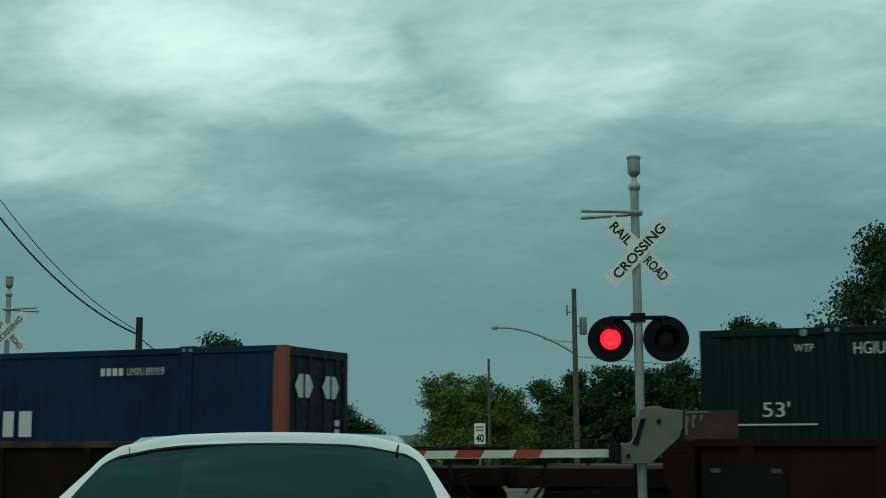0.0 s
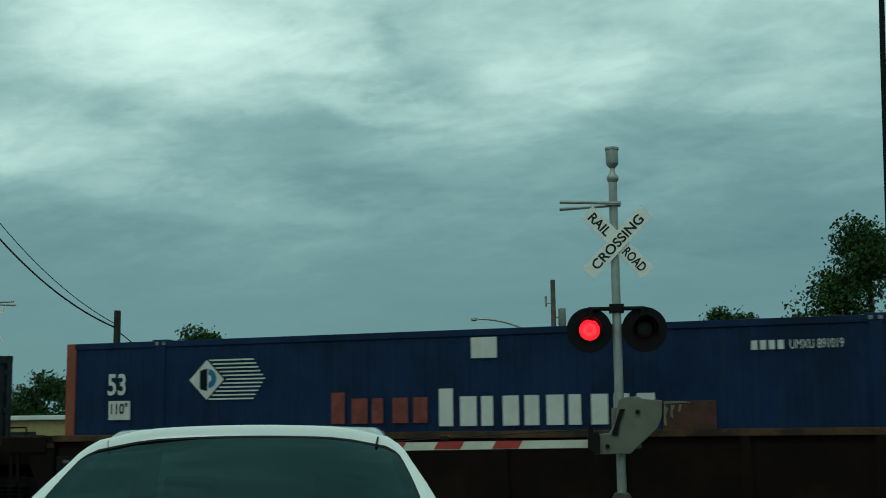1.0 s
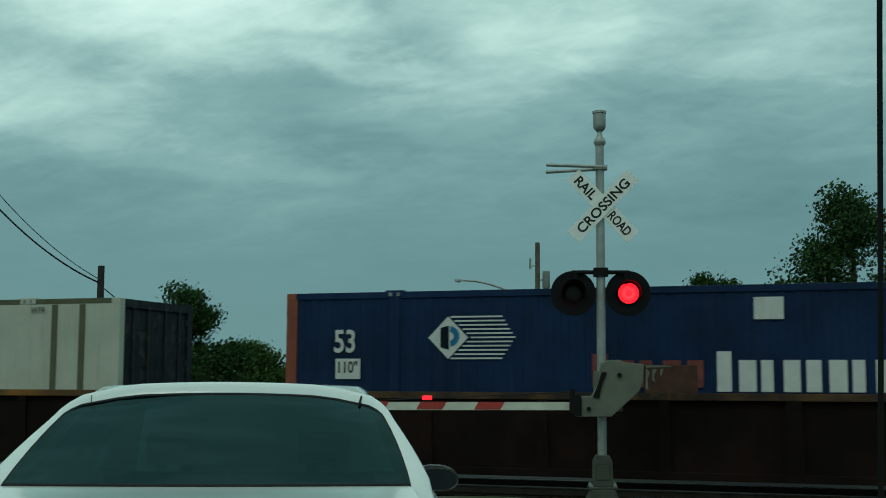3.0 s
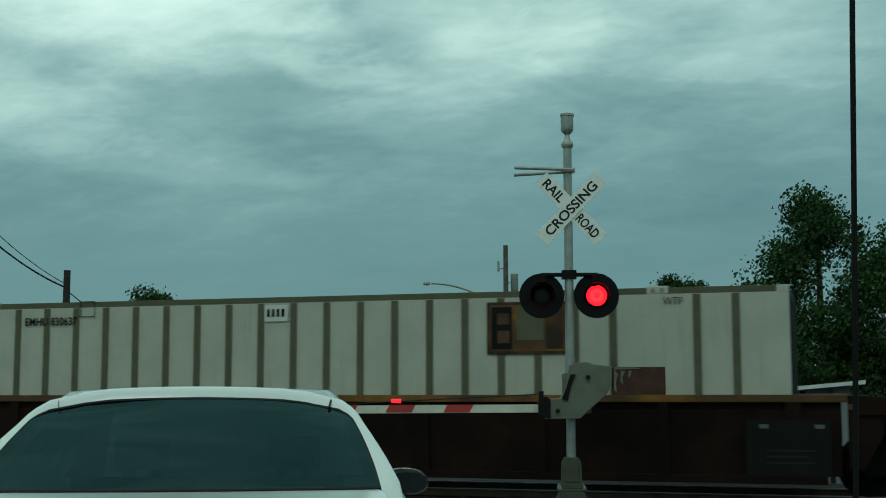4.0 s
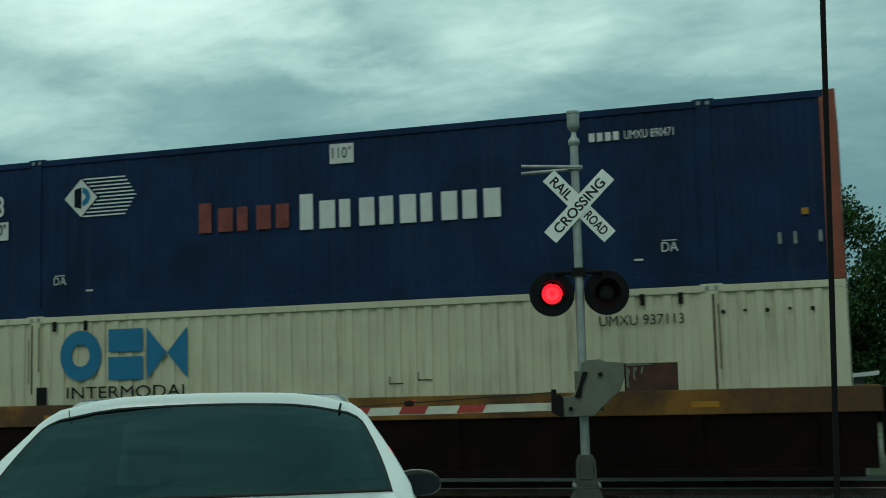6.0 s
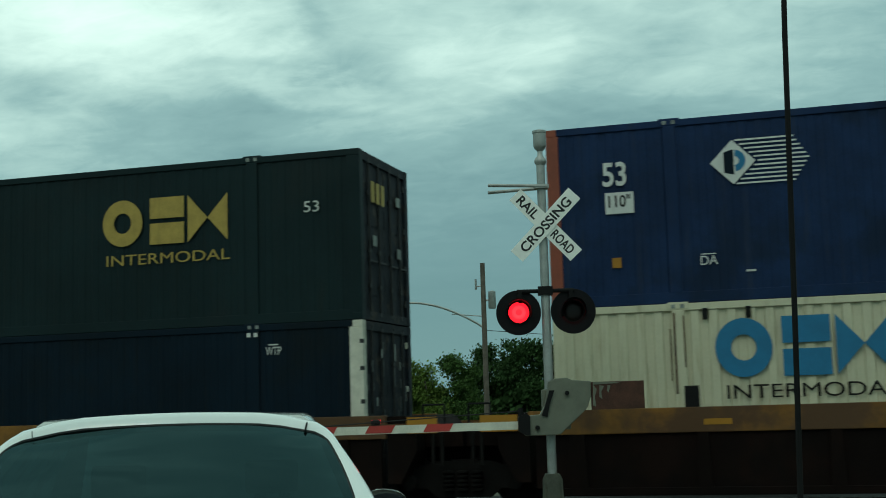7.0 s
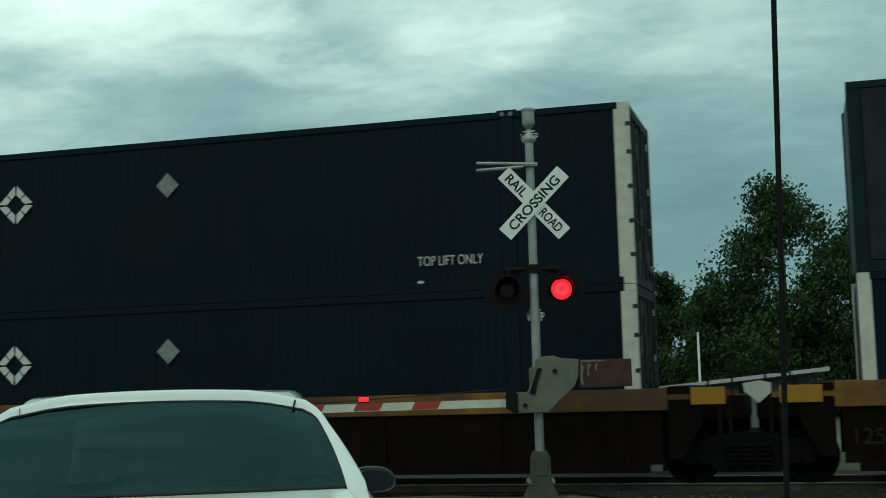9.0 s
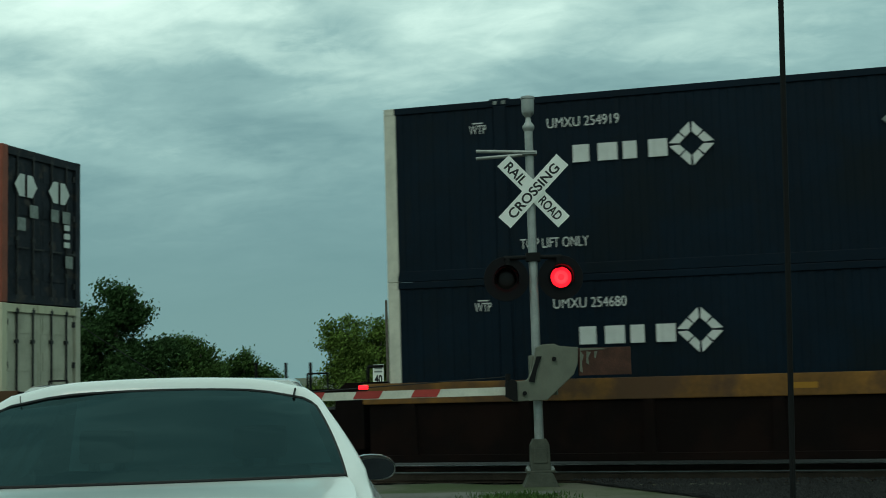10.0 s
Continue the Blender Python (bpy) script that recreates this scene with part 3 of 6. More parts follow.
def ballast_apron():
    """Dark stone spread beside the track, up to the curving edge of the road apron."""
    bm = bmesh.new()
    edge = [(1.75, 18.75), (1.95, 18.25), (2.25, 17.6), (2.65, 16.7), (3.2, 15.4), (3.9, 13.6), (4.8, 11.0), (5.5, 8.0)]
    rows = []
    for x, y in edge:
        row = []
        for k in range(9):
            f = k / 8
            X = x + f * (60 - x)
            Y = y - f * X * 0.12
            row.append(bm.verts.new((X, Y, ground_z(X, Y) + 0.015 + 0.035 * min(1, f * 30))))
        rows.append(row)
    for a, b in zip(rows, rows[1:]):
        for k in range(8):
            bm.faces.new((a[k], b[k], b[k + 1], a[k + 1]))
    bmesh.ops.recalc_face_normals(bm, faces=bm.faces[:])
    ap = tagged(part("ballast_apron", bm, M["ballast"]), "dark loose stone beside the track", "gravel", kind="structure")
    # ballast-coloured sheet beyond the track: the shade under the train, put in as colour
    bm = bmesh.new()
    rows = []
    for k in range(41):
        s = -60 + 3 * k
        rows.append([bm.verts.new((m.translation.x, m.translation.y, ground_z(m.translation.x, m.translation.y) + 0.03)) for m in (along(s, 3.4, 0), along(s, 5.2, 0), along(s, 7.4, 0))])
    for a, b in zip(rows, rows[1:]):
        for k in range(2):
            bm.faces.new((a[k], b[k], b[k + 1], a[k + 1]))
    bmesh.ops.recalc_face_normals(bm, faces=bm.faces[:])
    part("far_shoulder", bm, M["ballast"], ap, "dark sheet beyond the track in place of the train's shade")
    rng = random.Random(9)
    verts, faces = [], []
    for k in range(7000):
        y = rng.uniform(13.5, 18.7)
        xe = np.interp(y, [13.6, 15.4, 16.7, 17.6, 18.25, 18.75], [3.9, 3.2, 2.65, 2.25, 1.95, 1.75])
        x = xe + rng.random() ** 1.3 * 7
        z = ground_z(x, y) + 0.04
        r = rng.uniform(0.015, 0.04)
        b = len(verts)
        for dx, dy, dz in ((1, 0, 0), (-1, 0, 0), (0, 1, 0), (0, -1, 0), (0, 0, 1)):
            verts.append((x + dx * r * rng.uniform(0.6, 1.2), y + dy * r * rng.uniform(0.6, 1.2), z + dz * r * rng.uniform(0.5, 1.1)))
        for f in ((0, 2, 4), (2, 1, 4), (1, 3, 4), (3, 0, 4)):
            faces.append(tuple(b + i for i in f))
    me = bpy.data.meshes.new("ballast_stones")
    me.from_pydata(verts, [], faces)
    me.materials.append(M["ballast"])
    ob = new("ballast_stones", me)
    ob.parent = ap
    ob["kind"] = "stuff"


ballast_apron()


# ---- the train ----
LENGTH, WIDE = 16.15, 2.59
SPEED = 12.08
MOVERS = []  # thing, place along the line at the start, offset, height
WHEELS = []  # wheelset, its place on the car


def corrugated(bm, x0, x1, z0, z1, y, pitch=0.28, depth=0.032, out=1):
    """A sheet folded into shallow upright ribs."""
    n = max(1, round((x1 - x0) / pitch))
    p = (x1 - x0) / n
    pts = []
    for k in range(n):
        a = x0 + k * p
        pts += [(a, 0), (a + p * 0.42, 0), (a + p * 0.5, 1), (a + p * 0.92, 1)]
    pts.append((x1, 0))
    va = [bm.verts.new((x, y + d * depth * out, z0)) for x, d in pts]
    vb = [bm.verts.new((x, y + d * depth * out, z1)) for x, d in pts]
    for k in range(len(pts) - 1):
        f = (va[k], va[k + 1], vb[k + 1], vb[k])
        bm.faces.new(f if out > 0 else f[::-1])


def container(label, s_rear, z0, high, paint, post_paint, door_paint, marks=None, style="corrugated", end_marks=None):
    c = empty("shipping_container", along(s_rear, 0, z0), label, "shipping container", "containers on the train")
    W, Lc = WIDE, LENGTH
    skin = 0.0 if style == "ribbed" else 0.022
    for y, o, nm in ((skin, 1, "side_wall"), (W - skin, -1, "side_wall")):
        bm = bmesh.new()
        if style == "corrugated":
            corrugated(bm, 0.2, Lc - 0.2, 0.16, high - 0.10, y, out=o)
        elif style == "fine":
            corrugated(bm, 0.2, Lc - 0.2, 0.16, high - 0.10, y, pitch=0.26, depth=0.012, out=o)
        else:
            box(bm, 0.12, Lc - 0.12, y if o > 0 else y - 0.03, y + 0.03 if o > 0 else y, 0.16, high - 0.10)
        wall = part(nm, bm, paint, c)
        if style == "ribbed" and o > 0:
            for x in [0.754, 1.316] + [2.56 + 0.606 * k for k in range(19)] + [14.77, 15.36]:
                bm = bmesh.new()
                box(bm, x - 0.058, x + 0.058, -0.022, 0.0, 0.17, high - 0.11)
                part("rib", bm, M["rib"], wall)
    bm = bmesh.new()
    box(bm, 0.1, Lc - 0.1, 0.03, W - 0.03, high - 0.06, high - 0.02)
    for k in range(26):
        x = 0.5 + k * (Lc - 1.0) / 25
        box(bm, x - 0.07, x + 0.07, 0.15, W - 0.15, high - 0.02, high - 0.006)
    part("roof", bm, paint, c)
    for y0 in (0.0, W - 0.07):
        bm = bmesh.new()
        box(bm, 0.18, Lc - 0.18, y0, y0 + 0.07, high - 0.11, high)
        part("top_rail", bm, M["rib"] if style == "ribbed" else paint, c, bevel=0.008)
        bm = bmesh.new()
        box(bm, 0.18, Lc - 0.18, y0, y0 + 0.07, 0.0, 0.17)
        part("bottom_rail", bm, paint, c, bevel=0.008)
    for x0, x1 in ((0, 0.2), (Lc - 0.24, Lc)):
        for y0 in (0.0, W - 0.16):
            bm = bmesh.new()
            box(bm, x0, x1, y0 - 0.004, y0 + 0.16, 0.11, high - 0.11)
            paint_here = door_paint if x0 > 1 and y0 > 1 else post_paint
            post = part("corner_post", bm, paint_here, c, bevel=0.01)
            for z in (0.0, high - 0.12):
                bm = bmesh.new()
                xc = x0 if x0 < 1 else x1 - 0.18
                box(bm, xc, xc + 0.18, y0 - 0.008 if y0 < 1 else y0, y0 + 0.16 if y0 < 1 else y0 + 0.168, z, z + 0.12)
                part("corner_casting", bm, paint_here, post, bevel=0.012)
    # lifting posts at the forty-foot points
    for x in (1.98, Lc - 1.98):
        bm = bmesh.new()
        box(bm, x - 0.10, x + 0.10, -0.003, 0.06, 0.16, high - 0.1)
        post = part("lift_post", bm, paint, c, bevel=0.008)
        bm = bmesh.new()
        box(bm, x - 0.17, x + 0.17, -0.006, 0.16, high - 0.10, high + 0.025)
        part("lift_casting", bm, paint, post, bevel=0.02)
        for dx in (-0.10, 0.04):
            bm = bmesh.new()
            box(bm, x + dx, x + dx + 0.06, -0.010, -0.006, high - 0.075, high - 0.015)
            part("casting_hole", bm, M["grey_mark"], post, "worn bright edge of a lifting hole")
    # the blank rear end
    bm = bmesh.new()
    box(bm, 0.02, 0.06, 0.1, W - 0.1, 0.1, high - 0.1)
    part("end_wall", bm, paint, c)
    # the doors, with lock rods, hinges and their frame
    for nm, za, zb in (("door_header", high - 0.16, high - 0.01), ("door_threshold", 0.01, 0.16)):
        bm = bmesh.new()
        box(bm, Lc - 0.16, Lc - 0.01, 0.15, W - 0.15, za, zb)
        part(nm, bm, post_paint if door_paint is M["door_cream"] else door_paint, c)
    for d in (0, 1):
        y0 = 0.17 + d * (W - 0.34) / 2
        y1 = y0 + (W - 0.34) / 2 - 0.012
        bm = bmesh.new()
        box(bm, Lc - 0.11, Lc - 0.055, y0, y1, 0.16, high - 0.16)
        door = part("door", bm, door_paint, c)
        for z in (0.45, 1.05, 1.65, high - 0.55):
            bm = bmesh.new()
            box(bm, Lc - 0.055, Lc - 0.045, y0 + 0.06, y1 - 0.06, z, z + 0.34)
            part("door_panel", bm, door_paint, door)
        for fr in (0.28, 0.74):
            y = y0 + fr * (y1 - y0)
            bm = bmesh.new()
            tube(bm, (Lc - 0.02, y, 0.08), (Lc - 0.02, y, high - 0.07), 0.02, seg=8)
            for z in (0.12, 0.6, 1.2, high - 0.7, high - 0.14):
                box(bm, Lc - 0.05, Lc - 0.005, y - 0.05, y + 0.05, z - 0.035, z + 0.035)
            part("lock_rod", bm, M["rod"], door, "dark steel lock rod")
            bm = bmesh.new()
            box(bm, Lc - 0.03, Lc + 0.0, y - 0.02, y + 0.34, 1.02, 1.05)
            part("lock_handle", bm, M["rod"], door, "dark steel lock handle")
        for z in (0.35, 1.0, 1.7, high - 0.4):
            bm = bmesh.new()
            yy = y0 - 0.06 if d == 0 else y1 - 0.04
            box(bm, Lc - 0.06, Lc - 0.015, yy, yy + 0.10, z, z + 0.11)
            part("hinge", bm, M["white_post"] if post_paint is M["white_post"] else M["rod"], door)
    if marks:
        marks(c)
    if end_marks:
        end_marks(c)
    MOVERS.append((c, s_rear, 0.0, z0))
    return c


def end_patch(name, mat, parent, y0, y1, z0, z1, label=""):
    bm = bmesh.new()
    box(bm, LENGTH + 0.002, LENGTH + 0.006, y0, y1, z0, z1)
    return part(name, bm, mat, parent, label)


def solid(name, mat, parent, polys, y, label=""):
    """Flat painted shapes on the near wall: polygons in x and z, joined into one mark."""
    bm = bmesh.new()
    for pts in polys:
        bm.faces.new([bm.verts.new((x, y, z)) for x, z in pts])
    bmesh.ops.recalc_face_normals(bm, faces=bm.faces[:])
    return part(name, bm, mat, parent, label)


def bar_word(name, mat, parent, x0, x1, z0, z1, y, count, label, first=1.0, thick=0.62):
    """A name shown as a row of plain upright bars of letter height, each a part of its own."""
    p = (x1 - x0) / count
    for k in range(count):
        a = x0 + k * p
        zt = z1 if k else z0 + (z1 - z0) * first
        w = p * thick * (0.85, 1.0, 0.7, 0.95)[k % 4]
        patch(name, mat, parent, a, a + w, z0, zt, y, label if k == 0 else "")


def ring(cx, cz, r0, r1, a0=0.0, a1=360.0, n=24, squash=1.0):
    quads = []
    for k in range(n):
        t0, t1 = radians(a0 + (a1 - a0) * k / n), radians(a0 + (a1 - a0) * (k + 1) / n)
        quads.append([(cx + r * math.cos(t) * squash, cz + r * math.sin(t)) for r, t in ((r0, t0), (r1, t0), (r1, t1), (r0, t1))])
    return quads


def end_cream(c):
    """A pale panel with three plain dark shapes on the near door leaf."""
    bm = bmesh.new()
    box(bm, LENGTH - 0.046, LENGTH - 0.040, 0.24, 1.20, 1.62, 2.42)
    board = part("name_panel", bm, M["white_post"], c, "pale door panel with dark shapes")
    for k in range(3):
        end = bmesh.new()
        box(end, LENGTH - 0.040, LENGTH - 0.036, 0.33 + k * 0.27, 0.55 + k * 0.27, 1.84, 2.22)
        part("name_block", end, M["dark_mark"], board)


MY = -0.010  # markings stand just proud of the wall


def diamond(cx, cz, r):
    return [(cx - r, cz), (cx, cz - r), (cx + r, cz), (cx, cz + r)]


def marks_blue(dz, label_num="", short=False):
    """The livery of the blue containers, raised by dz."""
    def f(c):
        o = dz
        lettering("length_mark", "53", M["pale_mark"], c, 0.90, 1.28, 1.90 + o, 2.29 + o, MY, heavy=0.02)
        patch("height_plate", M["pale_mark"], c, 0.93, 1.38, 1.46 + o, 1.80 + o, MY, "pale height plate")
        lettering("height_mark", '110"', M["dark_mark"], c, 0.98, 1.33, 1.56 + o, 1.76 + o, MY - 0.004, heavy=0.02)
        # emblem: a pale lozenge with a dark heart, and streaks behind it
        solid("emblem", M["pale_mark"], c, [[(2.59, 2.14 + o), (2.935, 1.79 + o), (3.28, 2.14 + o), (2.935, 2.49 + o)]], MY, "pale lozenge emblem")
        solid("emblem_block", M["navy_dark"], c, [[(2.80, 1.98 + o), (2.95, 1.94 + o), (2.95, 2.34 + o), (2.80, 2.30 + o)]], MY - 0.004)
        solid("emblem_heart", M["mark_blue"], c, ring(2.96, 2.16 + o, 0.07, 0.17, -85, 85, n=12), MY - 0.004)
        for k in range(11):
            z = 1.80 + k * 0.068 + o
            d = abs(k - 5) / 5
            patch("emblem_streak", M["pale_mark"], c, 2.98 + (1 - d) * 0.34, 3.86 + (1 - d) * 0.22, z - 0.013, z + 0.013, MY)
        bar_word("faded_block", M["faded_red"], c, 5.34, 7.20, 1.34 + o, 1.76 + o, MY, 5, "faded red blocks of a worn name", 1.25, 0.78)
        bar_word("name_block", M["pale_mark"], c, 7.28, 10.93 if not short else 10.25, 1.28 + o, 1.76 + o, MY, 10 if not short else 9, "row of pale name blocks", 1.28, 0.78)
        patch("placard", M["pale_mark"], c, 7.85, 8.29, 2.38 + o, 2.72 + o, MY, "pale square placard")
        for k in range(4):
            patch("number_bar", M["pale_mark"], c, 12.35 + k * 0.13, 12.44 + k * 0.13, 2.38 + o, 2.52 + o, MY)
        lettering("container_number", label_num, M["pale_mark"], c, 12.92, 13.70, 2.38 + o, 2.52 + o, MY)
    return f


def diamonds_end(c):
    for y in (0.72, 1.83):
        for s in (-1, 1):
            bm = bmesh.new()
            pts = [(y + s * 0.04, 1.99), (y + s * 0.04, 2.41), (y + s * 0.20, 2.41), (y + s * 0.36, 2.2), (y + s * 0.20, 1.99)]
            va = [bm.verts.new((LENGTH + 0.004, a, b)) for a, b in pts]
            bm.faces.new(va)
            part("door_emblem", bm, M["pale_mark"], c, "pale half lozenge emblem")
    for k in range(3):
        end_patch("door_label", M["pale_mark"], c, 2.0, 2.2, 1.15 + k * 0.17, 1.26 + k * 0.17)


def end_plates(c):
    for y, z in ((0.45, 1.35), (2.05, 0.75), (1.55, 1.62), (1.95, 1.62), (0.85, 1.62)):
        end_patch("door_label", M["grey_mark"], c, y, y + 0.26, z, z + 0.24, "scuffed pale door label")
    diamonds_end(c)


def end_scuffed(c):
    """Grimy doors with two dim lozenges and a scatter of worn labels."""
    for y, z in ((0.42, 2.33), (1.66, 2.30)):
        for sy in (-1, 1):
            bm = bmesh.new()
            bm.faces.new([bm.verts.new((LENGTH + 0.004, y + sy * a, z + b)) for a, b in ((0.02, -0.16), (0.17, 0.0), (0.02, 0.16))])
            part("door_emblem", bm, M["grey_mark"], c, "dim half lozenge emblem")
    for y0, y1, z0, z1, tone in ((0.24, 0.60, 1.06, 1.42, "pale_mark"), (0.76, 1.02, 1.02, 1.30, "dim_label"), (1.49, 1.80, 1.56, 1.73, "grey_mark"), (1.97, 2.22, 1.42, 1.74, "grey_mark"),
                                 (1.49, 1.80, 0.96, 1.34, "dim_label"), (1.94, 2.33, 0.44, 0.71, "pale_mark"), (0.30, 0.55, 0.50, 0.80, "dim_label"), (2.05, 2.28, 1.00, 1.14, "dim_label"), (1.50, 1.66, 0.36, 0.66, "dim_label")):
        plate = end_patch("door_label", M[tone], c, y0, y1, z0, z1, "scuffed pale door label")
        if tone == "pale_mark":
            for k in range(4):
                bm = bmesh.new()
                yb = y0 + 0.04 + k * (y1 - y0 - 0.08) / 4
                box(bm, LENGTH + 0.006, LENGTH + 0.008, yb, yb + 0.05, z0 + 0.06, z1 - 0.06)
                part("label_bar", bm, M["dark_mark"], plate)


def marks_green(c):
    lettering("length_mark", "53'", M["pale_mark"], c, 0.92, 1.32, 1.56, 1.79, MY)
    patch("rule", M["pale_mark"], c, 0.50, 1.71, 1.435, 1.460, MY)
    lettering("weight_mark", "WTP", M["pale_mark"], c, 1.42, 1.70, 2.53, 2.65, MY)
    lettering("owner_code", "HGIU", M["pale_mark"], c, 2.28, 2.72, 2.48, 2.66, MY)
    solid("lift_mark", M["grey_mark"], c, ring(1.56, 2.82, 0.0, 0.06, n=10), MY)


def square_emblem(cx, cz, r, parent):
    """A ring of eight pale blocks set on edge."""
    polys = []
    w = r * 0.36
    for k in range(4):
        t = math.pi / 2 * k
        for a, b in ((0.06, 0.47), (0.53, 0.94)):
            pts = []
            for f, d in ((a, 0), (b, 0), (b, 1), (a, 1)):
                rr = r - d * w * 1.3
                p0 = (math.cos(t) * rr, math.sin(t) * rr)
                p1 = (math.cos(t + math.pi / 2) * rr, math.sin(t + math.pi / 2) * rr)
                pts.append((cx + p0[0] + (p1[0] - p0[0]) * f, cz + p0[1] + (p1[1] - p0[1]) * f))
            polys.append(pts)
    for one in polys:
        solid("emblem", M["pale_mark"], parent, [one], MY, "square ring emblem of pale blocks")


def marks_navy(number, upper):
    def f(c):
        z = 0.0
        bar_word("name_block", M["pale_mark"], c, 3.16, 4.76, 1.78 + z, 2.06 + z, MY, 4, "four plain pale name blocks", 1.0, 0.78)
        square_emblem(5.03, 1.95 + z, 0.37, c)
        if number:
            lettering("container_number", number, M["pale_mark"], c, 2.76, 3.92, 2.36 + z, 2.52 + z, MY)
        for x in (1.47, 14.4):
            lettering("weight_mark", "WTP", M["pale_mark"], c, x, x + 0.28, 2.36 + z, 2.50 + z, MY)
            patch("rule", M["pale_mark"], c, x + 0.05, x + 0.23, 2.525 + z, 2.545 + z, MY)
        solid("placard_lozenge", M["grey_mark"], c, [diamond(8.07, 2.10 + z, 0.22)], MY, "dull grey lozenge placard")
        if upper:
            for x in (2.26, 12.61):
                lettering("lift_notice", "TOP LIFT ONLY", M["pale_mark"], c, x, x + 1.10, 0.44, 0.60, MY)
            patch("small_mark", M["pale_mark"], c, 12.60, 12.70, 0.16, 0.20, MY)
        else:
            for x in (1.94, 14.05):
                for d in (0, 0.13):
                    patch("lift_mark", M["pale_mark"], c, x + d, x + d + 0.07, 2.68, 2.75, MY)
    return f


def big_emblem(name, mat, c, x, z, w, h, label):
    """Three plain shapes side by side: a ring, a stack of bars, two wedges tip to tip."""
    solid(name + "_ring", mat, c, ring(x + w * 0.17, z + h / 2, h * 0.22, h * 0.5, 0, 360, 28, 0.95), MY, label)
    for k in range(2):
        patch(name + "_bar", mat, c, x + w * 0.39, x + w * 0.66, z + h * 0.55 * k, z + h * (0.45 + 0.55 * k), MY)
    a, b, m = x + w * 0.69, x + w, x + w * 0.845
    for one in ([(a, z), (m, z + h * 0.5), (a, z + h)], [(b, z), (b, z + h), (m, z + h * 0.5)]):
        solid(name + "_wedge", mat, c, [one], MY)


def marks_gold(c):
    big_emblem("gold", M["gold"], c, LENGTH - 4.90, 1.49, 2.46, 0.83, "large faded gold shapes")
    lettering("service_word", "INTERMODAL", M["gold"], c, LENGTH - 4.80, LENGTH - 2.40, 1.15, 1.34, MY)
    lettering("length_mark", "53", M["pale_mark"], c, LENGTH - 1.02, LENGTH - 0.74, 1.86, 2.05, MY)
    patch("faded_panel", M["faded_panel"], c, 0.22, 1.86, 0.18, 2.77, MY + 0.002, "chalky faded end panel")
    patch("number_label", M["pale_mark"], c, 0.58, 1.52, 2.38, 2.58, MY, "torn pale number label")
    for k in range(9):
        patch("number_bar", M["dark_mark"], c, 0.64 + k * 0.095, 0.70 + k * 0.095, 2.43, 2.54, MY - 0.004)


def end_gold(c):
    for k in range(3):
        end_patch("door_shape", M["gold"], c, 0.55 + k * 0.26, 0.72 + k * 0.26, 2.05, 2.42, "faded gold door shape")
    for y, z in ((1.9, 2.15), (1.9, 1.2), (0.6, 1.3)):
        end_patch("door_label", M["grey_mark"], c, y, y + 0.2, z, z + 0.18)


def marks_cream(c):
    lettering("container_number", "UMXU 937113", M["dark_mark"], c, LENGTH - 3.75, LENGTH - 2.42, 2.32, 2.48, MY)
    big_emblem("blue", M["mark_blue"], c, 2.50, 1.72, 2.60, 0.90, "large bright blue shapes")
    lettering("service_word", "INTERMODAL", M["dark_mark"], c, 2.66, 5.16, 1.40, 1.61, MY)
    patch("locking_slot", M["black"], c, 2.02, 2.24, 1.27, 1.62, MY - 0.004, "dark locking slot")
    for x, w, za, zb in ((1.90, 0.03, 1.5, 2.75), (2.05, 0.02, 1.9, 2.7), (1.84, 0.015, 1.7, 2.5), (LENGTH - 1.98, 0.035, 1.0, 2.75), (LENGTH - 1.90, 0.02, 1.6, 2.6)):
        patch("rust_streak", M["brown_sill"], c, x, x + w, za, zb, MY - 0.001, "thin rust streak")
    for x in (LENGTH - 3.1, LENGTH - 2.5, 2.35, 3.0):
        patch("lift_pad", M["dark_mark"], c, x, x + 0.08, 2.62, 2.80, MY)
    for k in range(5):
        patch("scuff", M["dark_mark"], c, LENGTH - 1.85 + k * 0.33, LENGTH - 1.79 + k * 0.33, 2.44 + 0.02 * (k % 2), 2.50, MY)
    for x, z in ((LENGTH - 7.3, 1.5), (LENGTH - 6.8, 1.55), (LENGTH - 7.2, 1.15)):
        solid("hook_mark", M["dark_mark"], c, [[(x, z), (x + 0.25, z), (x + 0.25, z + 0.02), (x, z + 0.02)], [(x, z), (x + 0.02, z), (x + 0.02, z + 0.14), (x, z + 0.14)]], MY)


